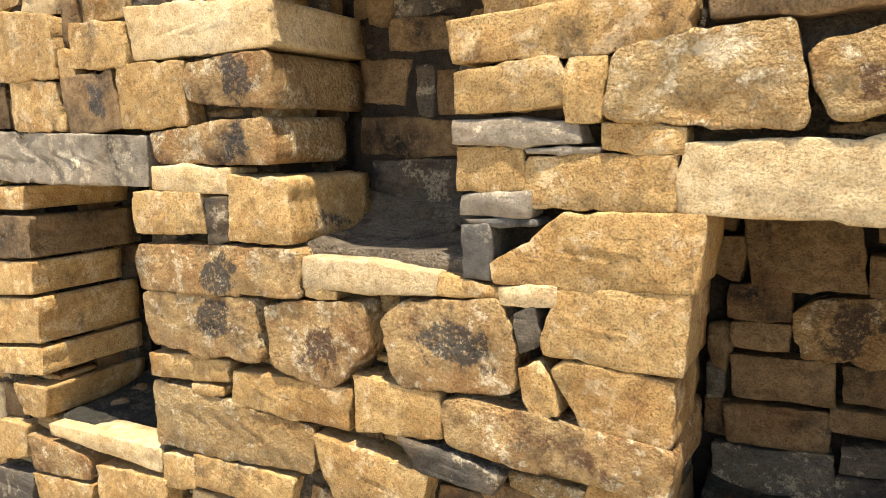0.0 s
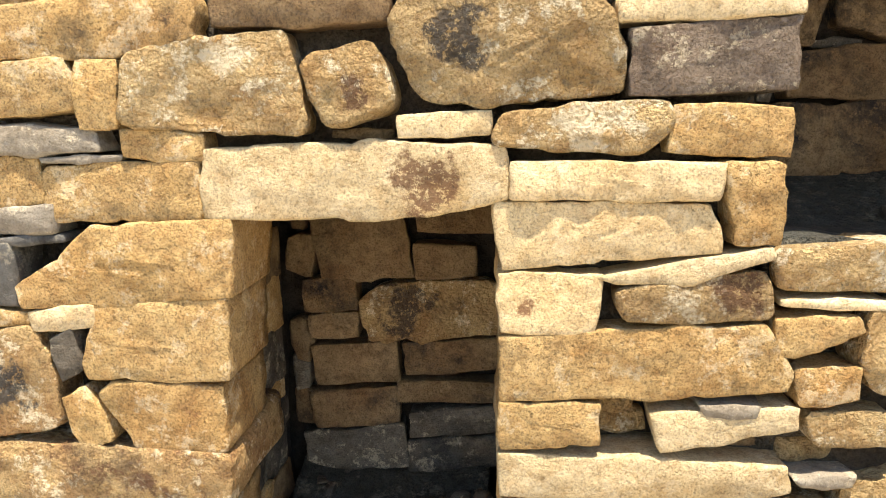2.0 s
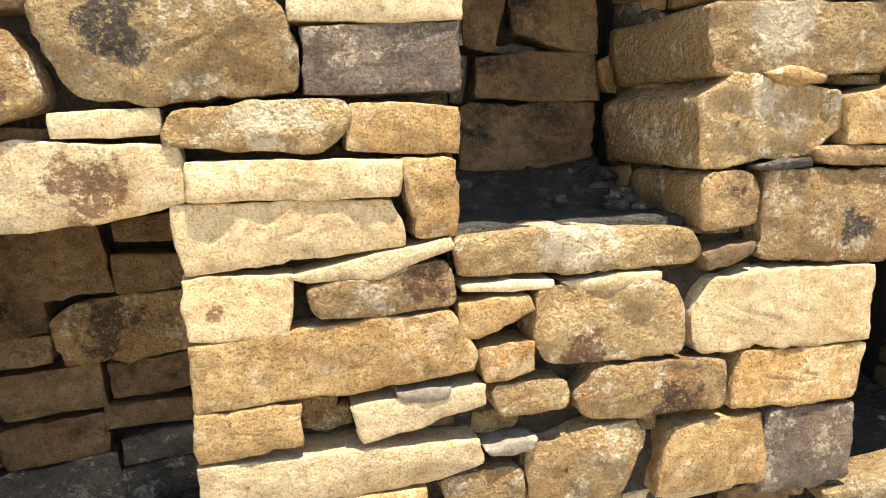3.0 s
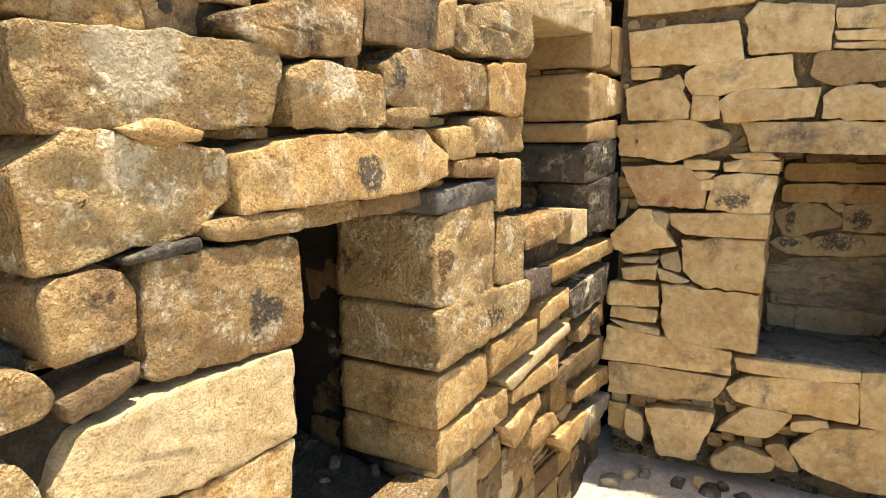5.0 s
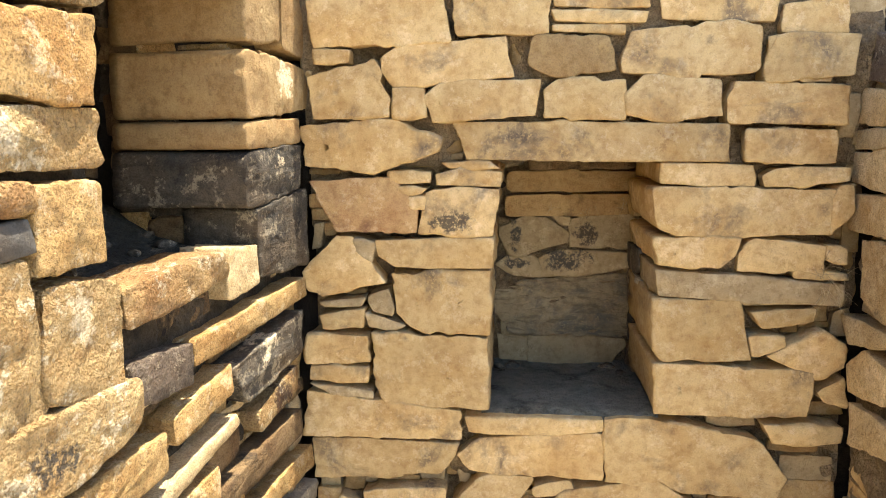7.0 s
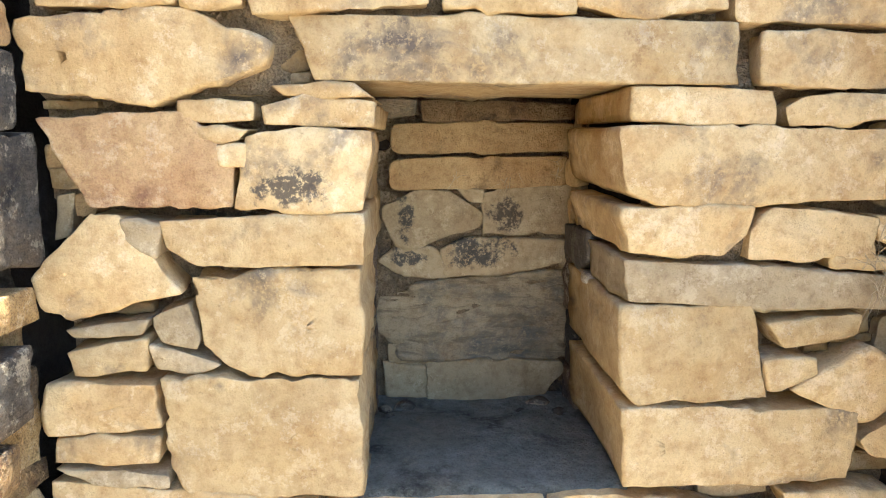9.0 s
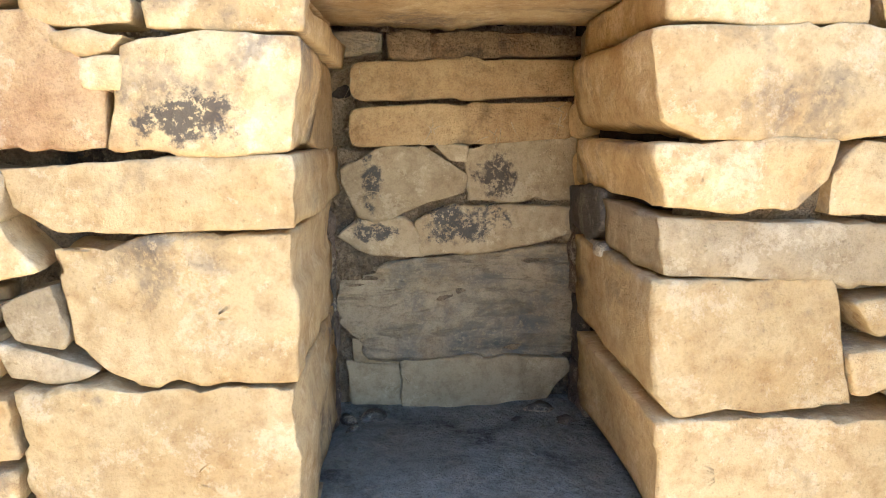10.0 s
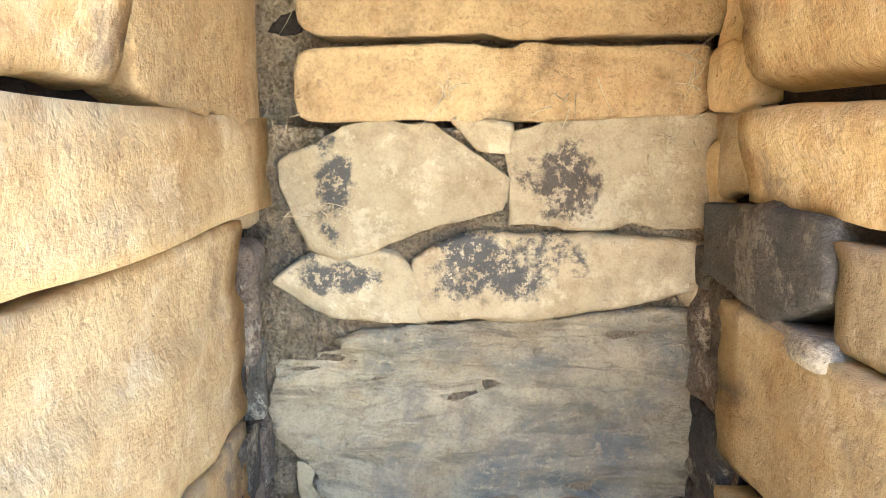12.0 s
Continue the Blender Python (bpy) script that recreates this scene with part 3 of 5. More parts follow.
lay(WALL_N, G, 0.35, (-2.874, 0.915), (-2.055, 1.005), (-2.057, 0.862), (-2.921, 0.747))
lay(WALL_N, G, 0.35, (-2.927, 0.724), (-2.059, 0.847), (-2.062, 0.760), (-2.957, 0.619))
lay(WALL_N, G, 0.35, (-2.234, 0.700), (-2.045, 0.717), (-2.069, 0.619), (-2.193, 0.602))
lay(WALL_N, P, 0.10, (-2.050, 0.604), (-1.518, 0.648), (-1.522, 0.576), (-2.040, 0.569), name='sill')
lay(WALL_N, G, 0.12, (-2.357, 0.546), (-2.184, 0.565), (-2.204, 0.455), (-2.386, 0.406))
lay(WALL_N, K, 0.12, (-2.171, 0.542), (-1.855, 0.535), (-1.852, 0.463), (-2.162, 0.418))
lay(WALL_N, G, 0.12, (-2.164, 0.406), (-1.839, 0.451), (-1.865, 0.369), (-2.145, 0.327))
lay(WALL_N, G, 0.12, (-1.815, 0.522), (-1.492, 0.563), (-1.514, 0.473), (-1.804, 0.406))
lay(WALL_N, S, 0.12, (-2.393, 0.373), (-2.166, 0.391), (-2.184, 0.296), (-2.419, 0.249))
lay(WALL_N, G, 0.30, (-0.602, 1.704), (-0.177, 1.726), (-0.172, 1.658), (-0.276, 1.631), (-0.589, 1.628))
lay(WALL_N, G, 0.25, (-0.585, 1.612), (-0.390, 1.629), (-0.373, 1.588), (-0.383, 1.550), (-0.582, 1.538))
lay(WALL_N, G, 0.15, (-0.368, 1.624), (-0.304, 1.624), (-0.312, 1.522), (-0.371, 1.522))
lay(WALL_N, R, 0.15, (-0.295, 1.636), (-0.033, 1.667), (0.002, 1.507), (-0.297, 1.525), spot=(-0.143, 1.627, 0.093, 0.1))
lay(WALL_N, R, 0.15, (-0.014, 1.622), (0.101, 1.651), (0.128, 1.555), (0.023, 1.520), spot=(0.063, 1.579, 0.050, 0.6))
lay(WALL_N, W, 0.25, (-0.587, 1.527), (-0.352, 1.522), (-0.340, 1.485), (-0.588, 1.483))
lay(WALL_N, W, 0.10, (-0.443, 1.476), (-0.310, 1.480), (-0.315, 1.469), (-0.439, 1.467))
lay(WALL_N, G, 0.12, (-0.307, 1.519), (-0.176, 1.512), (-0.177, 1.470), (-0.307, 1.476))
lay(WALL_N, G, 0.25, (-0.581, 1.476), (-0.451, 1.476), (-0.446, 1.401), (-0.583, 1.396))
lay(WALL_N, G, 0.15, (-0.443, 1.461), (-0.187, 1.468), (-0.189, 1.376), (-0.441, 1.372))
lay(WALL_N, W, 0.25, (-0.573, 1.388), (-0.439, 1.399), (-0.443, 1.355), (-0.577, 1.350))
lay(WALL_N, SLATE, 0.20, (-0.567, 1.342), (-0.427, 1.351), (-0.422, 1.338), (-0.548, 1.331))
lay(WALL_N, B, 0.15, (-0.158, 1.737), (0.120, 1.724), (0.118, 1.676), (-0.151, 1.672))
lay(WALL_N, P, 0.40, (-0.177, 1.488), (0.141, 1.498), (0.298, 1.488), (0.305, 1.407), (0.178, 1.378), (-0.184, 1.376), name='lintel', spot=(0.168, 1.433, 0.085, 0.6))
lay(WALL_N, P, 0.35, (0.285, 1.403), (0.613, 1.397), (0.628, 1.323), (0.295, 1.292))
lay(WALL_N, P, 0.28, (0.292, 1.287), (0.451, 1.287), (0.441, 1.193), (0.298, 1.194), spot=(0.338, 1.235, 0.030, 0.55))
lay(WALL_N, G, 0.35, (0.296, 1.185), (0.702, 1.207), (0.753, 1.132), (0.744, 1.099), (0.300, 1.077))
lay(WALL_N, G, 0.28, (0.297, 1.074), (0.453, 1.073), (0.449, 1.006), (0.299, 0.994))
lay(WALL_N, P, 0.35, (0.294, 0.987), (0.754, 0.972), (0.756, 0.927), (0.656, 0.905), (0.297, 0.908))
lay(WALL_N, G, 0.28, (0.296, 0.898), (0.656, 0.898), (0.657, 0.854), (0.297, 0.851))
lay(WALL_N, P, 0.15, (0.311, 1.465), (0.627, 1.460), (0.619, 1.404), (0.313, 1.406))
lay(WALL_N, G, 0.25, (0.634, 1.458), (0.717, 1.453), (0.720, 1.335), (0.651, 1.337))
lay(WALL_N, P, 0.12, (0.445, 1.284), (0.703, 1.331), (0.708, 1.312), (0.596, 1.278), (0.480, 1.272))
lay(WALL_N, K, 0.15, (0.476, 1.263), (0.702, 1.298), (0.718, 1.216), (0.491, 1.213), spot=(0.653, 1.247, 0.066, 0.6))
lay(WALL_N, R, 0.15, (0.280, 1.496), (0.303, 1.540), (0.545, 1.557), (0.545, 1.510), (0.503, 1.473), (0.288, 1.490), spot=(0.428, 1.528, 0.076, 0.1))
lay(WALL_N, G, 0.30, (0.552, 1.548), (0.724, 1.542), (0.724, 1.467), (0.548, 1.477))
lay(WALL_N, D, 0.30, (0.486, 1.658), (0.723, 1.670), (0.727, 1.568), (0.488, 1.562))
lay(WALL_N, P, 0.30, (0.469, 1.708), (0.730, 1.720), (0.730, 1.676), (0.473, 1.668))
lay(WALL_N, R, 0.25, (0.131, 1.675), (0.156, 1.731), (0.439, 1.740), (0.479, 1.617), (0.477, 1.562), (0.188, 1.551), (0.156, 1.573), spot=(0.214, 1.659, 0.096, 0.95))
lay(WALL_N, P, 0.10, (0.139, 1.536), (0.277, 1.543), (0.278, 1.505), (0.139, 1.502))
lay(WALL_N, R, 0.13, (0.723, 1.327), (0.870, 1.335), (1.161, 1.323), (1.190, 1.285), (1.183, 1.256), (0.725, 1.263), spot=(0.934, 1.310, 0.145, 0.1))
lay(WALL_N, P, 0.10, (0.730, 1.250), (0.892, 1.248), (0.893, 1.231), (0.732, 1.237))
lay(WALL_N, P, 0.10, (0.905, 1.242), (1.104, 1.248), (1.105, 1.228), (0.946, 1.221))
lay(WALL_N, G, 0.12, (0.727, 1.216), (0.846, 1.222), (0.861, 1.197), (0.759, 1.156), (0.734, 1.162))
lay(WALL_N, R, 0.15, (0.872, 1.235), (1.125, 1.228), (1.154, 1.181), (1.150, 1.090), (0.884, 1.096), (0.857, 1.145), spot=(0.960, 1.109, 0.073, 0.6))
lay(WALL_N, G, 0.12, (0.757, 1.135), (0.857, 1.140), (0.857, 1.088), (0.770, 1.074))
lay(WALL_N, R, 0.12, (0.779, 1.066), (0.922, 1.065), (0.923, 1.010), (0.794, 1.007))
lay(WALL_N, W, 0.06, (0.615, 1.075), (0.703, 1.075), (0.697, 1.055), (0.624, 1.057))
lay(WALL_N, P, 0.12, (0.534, 1.060), (0.763, 1.073), (0.766, 1.036), (0.560, 0.995))
lay(WALL_N, K, 0.15, (0.934, 1.032), (0.983, 1.080), (1.243, 1.069), (1.249, 0.971), (1.031, 0.979), (0.951, 0.989), spot=(1.137, 0.991, 0.106, 0.75))
lay(WALL_N, W, 0.06, (0.768, 0.952), (0.858, 0.961), (0.853, 0.940), (0.784, 0.939))
lay(WALL_N, R, 0.12, (0.680, 0.907), (0.837, 0.910), (0.837, 0.827), (0.705, 0.849))
lay(WALL_N, R, 0.12, (0.847, 0.946), (1.066, 0.972), (1.086, 0.936), (1.037, 0.817), (0.848, 0.825))
lay(WALL_N, P, 0.30, (1.170, 1.164), (1.220, 1.230), (1.582, 1.229), (1.579, 1.076), (1.192, 1.085), (1.172, 1.126))
lay(WALL_N, G, 0.30, (1.271, 1.015), (1.292, 1.075), (1.576, 1.067), (1.558, 0.952), (1.275, 0.966))
lay(WALL_N, G, 0.15, (1.152, 0.938), (1.340, 0.948), (1.352, 0.802), (1.109, 0.803))
lay(WALL_N, D, 0.30, (1.360, 0.946), (1.566, 0.938), (1.563, 0.770), (1.348, 0.772))
lay(WALL_N, K, 0.30, (1.316, 1.334), (1.325, 1.421), (1.614, 1.415), (1.608, 1.235), (1.312, 1.258), spot=(1.527, 1.315, 0.068, 1.0))
lay(WALL_N, R, 0.35, (1.183, 1.715), (1.596, 1.725), (1.563, 1.604), (1.190, 1.593), spot=(1.355, 1.709, 0.113, 0.1))
lay(WALL_N, R, 0.35, (1.167, 1.556), (1.246, 1.590), (1.470, 1.563), (1.478, 1.500), (1.410, 1.454), (1.175, 1.424), spot=(1.306, 1.552, 0.106, 0.1))
lay(WALL_N, K, 0.25, (1.181, 1.419), (1.275, 1.424), (1.308, 1.386), (1.299, 1.325), (1.185, 1.321), spot=(1.268, 1.389, 0.040, 0.8))
lay(WALL_N, B, 0.10, (1.190, 1.275), (1.295, 1.289), (1.293, 1.268), (1.207, 1.242))
lay(WALL_N, K, 0.12, (1.416, 1.464), (1.623, 1.460), (1.624, 1.426), (1.445, 1.431))
lay(WALL_N, S, 0.10, (1.293, 1.433), (1.403, 1.444), (1.410, 1.428), (1.293, 1.423))
lay(WALL_N, G, 0.40, (1.484, 1.558), (1.626, 1.581), (2.002, 1.593), (2.104, 1.535), (2.098, 1.489), (1.974, 1.466), (1.494, 1.467), name='lintel', spot=(1.807, 1.512, 0.060, 1.0))
lay(WALL_N, R, 0.15, (1.605, 1.689), (1.667, 1.708), (1.857, 1.697), (1.861, 1.602), (1.602, 1.594), spot=(1.735, 1.679, 0.083, 0.1))
lay(WALL_N, K, 0.15, (1.864, 1.720), (1.947, 1.755), (2.285, 1.746), (2.282, 1.642), (1.999, 1.626), (1.870, 1.644), spot=(1.914, 1.694, 0.065, 1.0))
lay(WALL_N, R, 0.10, (1.871, 1.632), (2.018, 1.637), (2.011, 1.605), (1.874, 1.599))
lay(WALL_N, G, 0.30, (2.309, 1.747), (2.528, 1.768), (2.511, 1.630), (2.317, 1.639))
lay(WALL_N, G, 0.06, (1.300, 1.596), (1.349, 1.605), (1.421, 1.593), (1.415, 1.580), (1.337, 1.582))
lay(WALL_N, R, 0.10, (1.511, 0.755), (2.062, 0.769), (2.070, 0.729), (1.529, 0.707), name='sill')
lay(WALL_N, G, 0.12, (2.068, 1.591), (2.230, 1.598), (2.237, 1.528), (2.119, 1.526))
lay(WALL_N, R, 0.30, (2.198, 1.617), (2.529, 1.626), (2.526, 1.529), (2.237, 1.538), spot=(2.318, 1.585, 0.060, 0.1))
lay(WALL_N, K, 0.12, (2.143, 1.520), (2.368, 1.519), (2.373, 1.473), (2.152, 1.482))
lay(WALL_N, G, 0.30, (2.374, 1.507), (2.518, 1.507), (2.514, 1.378), (2.369, 1.384))
lay(WALL_N, SLATE, 0.30, (2.063, 1.454), (2.357, 1.467), (2.361, 1.417), (2.066, 1.402))
lay(WALL_N, R, 0.29, (2.065, 1.396), (2.345, 1.409), (2.349, 1.139), (2.052, 1.193), spot=(2.093, 1.290, 0.062, 0.6))
lay(WALL_N, G, 0.29, (2.063, 1.015), (2.306, 1.007), (2.311, 0.915), (2.062, 0.891))
lay(WALL_N, G, 0.29, (2.066, 0.880), (2.433, 0.868), (2.430, 0.779), (2.060, 0.778))
lay(WALL_N, K, 0.15, (1.492, 1.763), (1.813, 1.838), (1.803, 1.726), (1.610, 1.719), (1.490, 1.738))
lay(WALL_N, B, 0.15, (1.820, 1.840), (2.087, 1.874), (2.062, 1.762), (1.820, 1.757))
lay(WALL_N, G, 0.10, (2.085, 1.853), (2.153, 1.874), (2.142, 1.781), (2.069, 1.765))
lay(WALL_N, R, 0.30, (2.157, 1.863), (2.574, 1.940), (2.558, 1.784), (2.170, 1.767), spot=(2.389, 1.859, 0.072, 0.1))
lay(WALL_N, R, 0.15, (2.366, 1.361), (2.531, 1.344), (2.520, 1.157), (2.352, 1.188), spot=(2.439, 1.310, 0.063, 0.1))
lay(WALL_N, K, 0.13, (2.542, 1.322), (2.901, 1.327), (2.928, 1.265), (2.548, 1.245))
lay(WALL_N, P, 0.13, (2.934, 1.331), (3.070, 1.309), (3.072, 1.214), (2.911, 1.215))
lay(WALL_N, G, 0.15, (2.757, 1.167), (3.375, 1.168), (3.383, 1.109), (2.752, 1.111))
lay(WALL_N, D, 0.10, (2.542, 1.186), (2.739, 1.162), (2.738, 1.080), (2.561, 1.102))
lay(WALL_N, R, 0.29, (2.053, 1.183), (2.333, 1.172), (2.559, 1.160), (2.549, 1.070), (2.363, 1.046), (2.056, 1.034), spot=(2.349, 1.116, 0.086, 1.0))
lay(WALL_N, G, 0.15, (2.334, 1.025), (2.628, 1.022), (2.626, 0.946), (2.328, 0.936))
lay(WALL_N, G, 0.12, (2.661, 1.034), (2.898, 1.065), (2.901, 0.999), (2.671, 0.976))
lay(WALL_N, P, 0.12, (2.431, 0.888), (2.916, 0.938), (2.926, 0.908), (2.466, 0.850))
lay(WALL_N, G, 0.12, (2.479, 0.844), (2.820, 0.855), (2.821, 0.777), (2.474, 0.803))
lay(WALL_N, S, 0.12, (2.917, 1.046), (3.357, 1.070), (3.348, 0.947), (2.994, 0.934), spot=(3.120, 1.037, 0.074, 0.1))
lay(WALL_N, K, 0.12, (3.036, 0.884), (3.311, 0.926), (3.306, 0.855), (3.055, 0.824), spot=(3.185, 0.873, 0.078, 0.8))
lay(WALL_N, B, 0.12, (2.776, 0.788), (3.319, 0.784), (3.326, 0.701), (2.771, 0.738))
lay(WALL_N, G, 0.12, (3.041, 0.653), (3.390, 0.637), (3.398, 0.562), (3.013, 0.608))
lay(WALL_N, G, 0.12, (2.258, 0.886), (2.435, 0.854), (2.432, 0.781), (2.231, 0.825))
lay(WALL_N, G, 0.12, (2.454, 0.740), (2.668, 0.770), (2.691, 0.726), (2.500, 0.653))
lay(WALL_N, G, 0.12, (2.641, 0.669), (2.802, 0.654), (2.857, 0.591), (2.618, 0.600))
lay(WALL_N, G, 0.12, (2.832, 0.549), (3.133, 0.531), (3.239, 0.480), (2.953, 0.445))
lay(WALL_N, W, 0.10, (3.006, 0.523), (3.395, 0.519), (3.404, 0.458), (3.099, 0.435))
lay(WALL_N, O, 0.35, (3.081, 1.983), (3.270, 2.023), (3.281, 1.823), (3.074, 1.797))
lay(WALL_N, O, 0.20, (3.307, 1.959), (3.518, 1.959), (3.508, 1.793), (3.296, 1.806))
lay(WALL_N, O, 0.35, (3.064, 1.780), (3.475, 1.761), (3.455, 1.653), (3.060, 1.619), spot=(3.300, 1.725, 0.073, 0.1))
lay(WALL_N, O, 0.35, (3.050, 1.609), (3.376, 1.623), (3.383, 1.556), (3.045, 1.546))
lay(WALL_N, S, 0.35, (3.044, 1.536), (3.389, 1.550), (3.381, 1.429), (3.033, 1.404), spot=(3.232, 1.505, 0.073, 0.1))
lay(WALL_N, S, 0.20, (3.091, 1.394), (3.422, 1.422), (3.408, 1.204), (3.087, 1.229))

lay(WALL_E, T, 0.12, (0.051, 1.813), (0.151, 1.809), (0.144, 1.776), (0.056, 1.775))
lay(WALL_E, T, 0.15, (0.034, 1.945), (0.407, 1.960), (0.431, 1.825), (0.051, 1.817))
lay(WALL_E, T, 0.15, (0.435, 1.967), (0.479, 2.008), (0.699, 1.985), (0.698, 1.843), (0.454, 1.842))
lay(WALL_E, T, 0.15, (0.708, 1.976), (0.957, 1.969), (0.960, 1.903), (0.710, 1.911))
lay(WALL_E, T, 0.10, (0.710, 1.903), (0.960, 1.892), (0.954, 1.863), (0.720, 1.873))
lay(WALL_E, T, 0.10, (0.711, 1.865), (0.900, 1.859), (0.898, 1.835), (0.712, 1.847))
lay(WALL_E, T, 0.15, (0.989, 1.959), (1.296, 1.955), (1.281, 1.857), (1.002, 1.872))
lay(WALL_E, T, 0.15, (1.308, 1.899), (1.459, 1.914), (1.467, 1.825), (1.306, 1.830))
lay(WALL_E, T, 0.15, (0.461, 2.018), (0.025, 2.005), (0.017, 2.111), (0.460, 2.113))
lay(WALL_E, T, 0.15, (1.269, 1.821), (1.424, 1.824), (1.434, 1.700), (1.266, 1.714))
lay(WALL_E, T, 0.15, (0.239, 1.783), (0.283, 1.817), (0.581, 1.835), (0.601, 1.730), (0.278, 1.707), (0.244, 1.749))
lay(WALL_E, O, 0.15, (0.644, 1.764), (0.666, 1.838), (0.870, 1.831), (0.879, 1.740), (0.694, 1.729))
lay(WALL_E, T, 0.20, (0.892, 1.767), (0.919, 1.841), (1.171, 1.864), (1.249, 1.843), (1.255, 1.727), (1.107, 1.718), (0.900, 1.735))
lay(WALL_E, T, 0.15, (1.268, 1.748), (1.293, 1.822), (1.496, 1.819), (1.490, 1.717), (1.278, 1.706))
lay(WALL_E, T, 0.15, (0.029, 1.738), (0.218, 1.784), (0.265, 1.672), (0.253, 1.630), (0.043, 1.622))
lay(WALL_E, T, 0.12, (0.275, 1.700), (0.357, 1.699), (0.359, 1.629), (0.275, 1.627))
lay(WALL_E, T, 0.15, (0.363, 1.678), (0.408, 1.715), (0.679, 1.722), (0.664, 1.624), (0.390, 1.611))
lay(WALL_E, T, 0.15, (0.686, 1.694), (0.722, 1.718), (0.907, 1.716), (0.906, 1.610), (0.693, 1.617))
lay(WALL_E, T, 0.15, (0.915, 1.677), (0.957, 1.729), (1.157, 1.712), (1.160, 1.617), (1.024, 1.608), (0.916, 1.624))
lay(WALL_E, T, 0.15, (1.173, 1.659), (1.199, 1.707), (1.477, 1.690), (1.477, 1.592), (1.183, 1.596))
lay(WALL_E, T, 0.20, (-0.009, 1.605), (0.274, 1.616), (0.395, 1.564), (0.387, 1.528), (0.209, 1.470), (0.012, 1.490))
lay(WALL_E, T, 0.48, (0.440, 1.610), (1.183, 1.596), (1.180, 1.495), (0.481, 1.504), (0.461, 1.556), name='lintel')
lay(WALL_E, T, 0.12, (1.234, 1.580), (1.464, 1.578), (1.463, 1.488), (1.231, 1.494))
lay(WALL_E, T, 0.08, (0.260, 1.471), (0.373, 1.471), (0.372, 1.439), (0.259, 1.440))
lay(WALL_E, T, 0.50, (0.392, 1.463), (0.459, 1.481), (0.572, 1.468), (0.569, 1.427), (0.398, 1.434))
lay(WALL_E, T, 0.30, (0.408, 1.496), (0.532, 1.499), (0.570, 1.477), (0.429, 1.480))
lay(WALL_E, T, 0.40, (1.016, 1.491), (1.253, 1.485), (1.260, 1.427), (1.014, 1.436))
lay(WALL_E, T, 0.10, (1.279, 1.456), (1.319, 1.475), (1.500, 1.477), (1.503, 1.441), (1.293, 1.423))
lay(WALL_E, K_TAN, 0.15, (0.016, 1.446), (0.267, 1.455), (0.329, 1.361), (0.327, 1.297), (0.095, 1.297))
lay(WALL_E, T, 0.06, (0.283, 1.428), (0.361, 1.424), (0.342, 1.408), (0.287, 1.409))
lay(WALL_E, T, 0.08, (0.309, 1.395), (0.353, 1.398), (0.352, 1.365), (0.319, 1.369))
lay(WALL_E, T, 0.19, (0.361, 1.412), (0.457, 1.426), (0.569, 1.421), (0.550, 1.288), (0.337, 1.294), spot=(0.440, 1.325, 1.050, 0.97))
lay(WALL_E, T, 0.40, (0.993, 1.424), (1.468, 1.418), (1.473, 1.297), (1.063, 1.292), (1.010, 1.315))
lay(WALL_E, T, 0.10, (1.473, 1.424), (1.514, 1.432), (1.519, 1.360), (1.462, 1.297))
lay(WALL_E, T, 0.15, (-0.010, 1.176), (0.095, 1.289), (0.139, 1.281), (0.230, 1.150), (0.054, 1.113), (0.009, 1.122))
lay(WALL_E, N, 0.10, (0.146, 1.273), (0.206, 1.265), (0.193, 1.217), (0.152, 1.243))
lay(WALL_E, T, 0.50, (0.211, 1.273), (0.550, 1.282), (0.548, 1.192), (0.270, 1.196), (0.219, 1.227))
lay(WALL_E, T, 0.40, (1.001, 1.285), (1.226, 1.285), (1.221, 1.237), (1.177, 1.204), (1.020, 1.209))
lay(WALL_E, T, 0.12, (1.232, 1.245), (1.270, 1.285), (1.456, 1.264), (1.457, 1.192), (1.230, 1.194))
lay(WALL_E, T, 0.10, (1.458, 1.267), (1.509, 1.256), (1.511, 1.218), (1.466, 1.226))
lay(WALL_E, N, 0.08, (0.037, 1.085), (0.175, 1.101), (0.158, 1.073), (0.051, 1.071))
lay(WALL_E, T, 0.10, (0.034, 1.043), (0.165, 1.065), (0.155, 1.010), (0.047, 1.003))
lay(WALL_E, N, 0.08, (0.182, 1.101), (0.244, 1.127), (0.252, 1.048), (0.196, 1.061))
lay(WALL_E, N, 0.08, (0.175, 1.054), (0.293, 1.016), (0.262, 1.004), (0.185, 1.008))
lay(WALL_E, T, 0.42, (0.254, 1.173), (0.544, 1.185), (0.537, 0.994), (0.338, 1.000), (0.271, 1.040))
lay(WALL_E, N, 0.24, (1.009, 1.194), (1.508, 1.157), (1.508, 1.096), (1.023, 1.117))
lay(WALL_E, T, 0.08, (1.379, 1.202), (1.514, 1.188), (1.515, 1.170), (1.388, 1.174))
lay(WALL_E, T, 0.42, (1.008, 1.106), (1.241, 1.107), (1.280, 0.933), (1.043, 0.928), (1.012, 0.960))
lay(WALL_E, T, 0.10, (1.273, 1.075), (1.446, 1.089), (1.441, 1.050), (1.313, 1.028))
lay(WALL_E, T, 0.08, (1.272, 1.005), (1.360, 1.004), (1.370, 0.972), (1.287, 0.949))
lay(WALL_E, T, 0.12, (1.325, 0.948), (1.465, 1.018), (1.528, 0.986), (1.525, 0.922), (1.458, 0.891))
lay(WALL_E, T, 0.12, (-0.001, 0.985), (0.176, 0.982), (0.180, 0.905), (-0.007, 0.894))
lay(WALL_E, T, 0.12, (0.001, 0.888), (0.171, 0.886), (0.169, 0.840), (-0.002, 0.842))
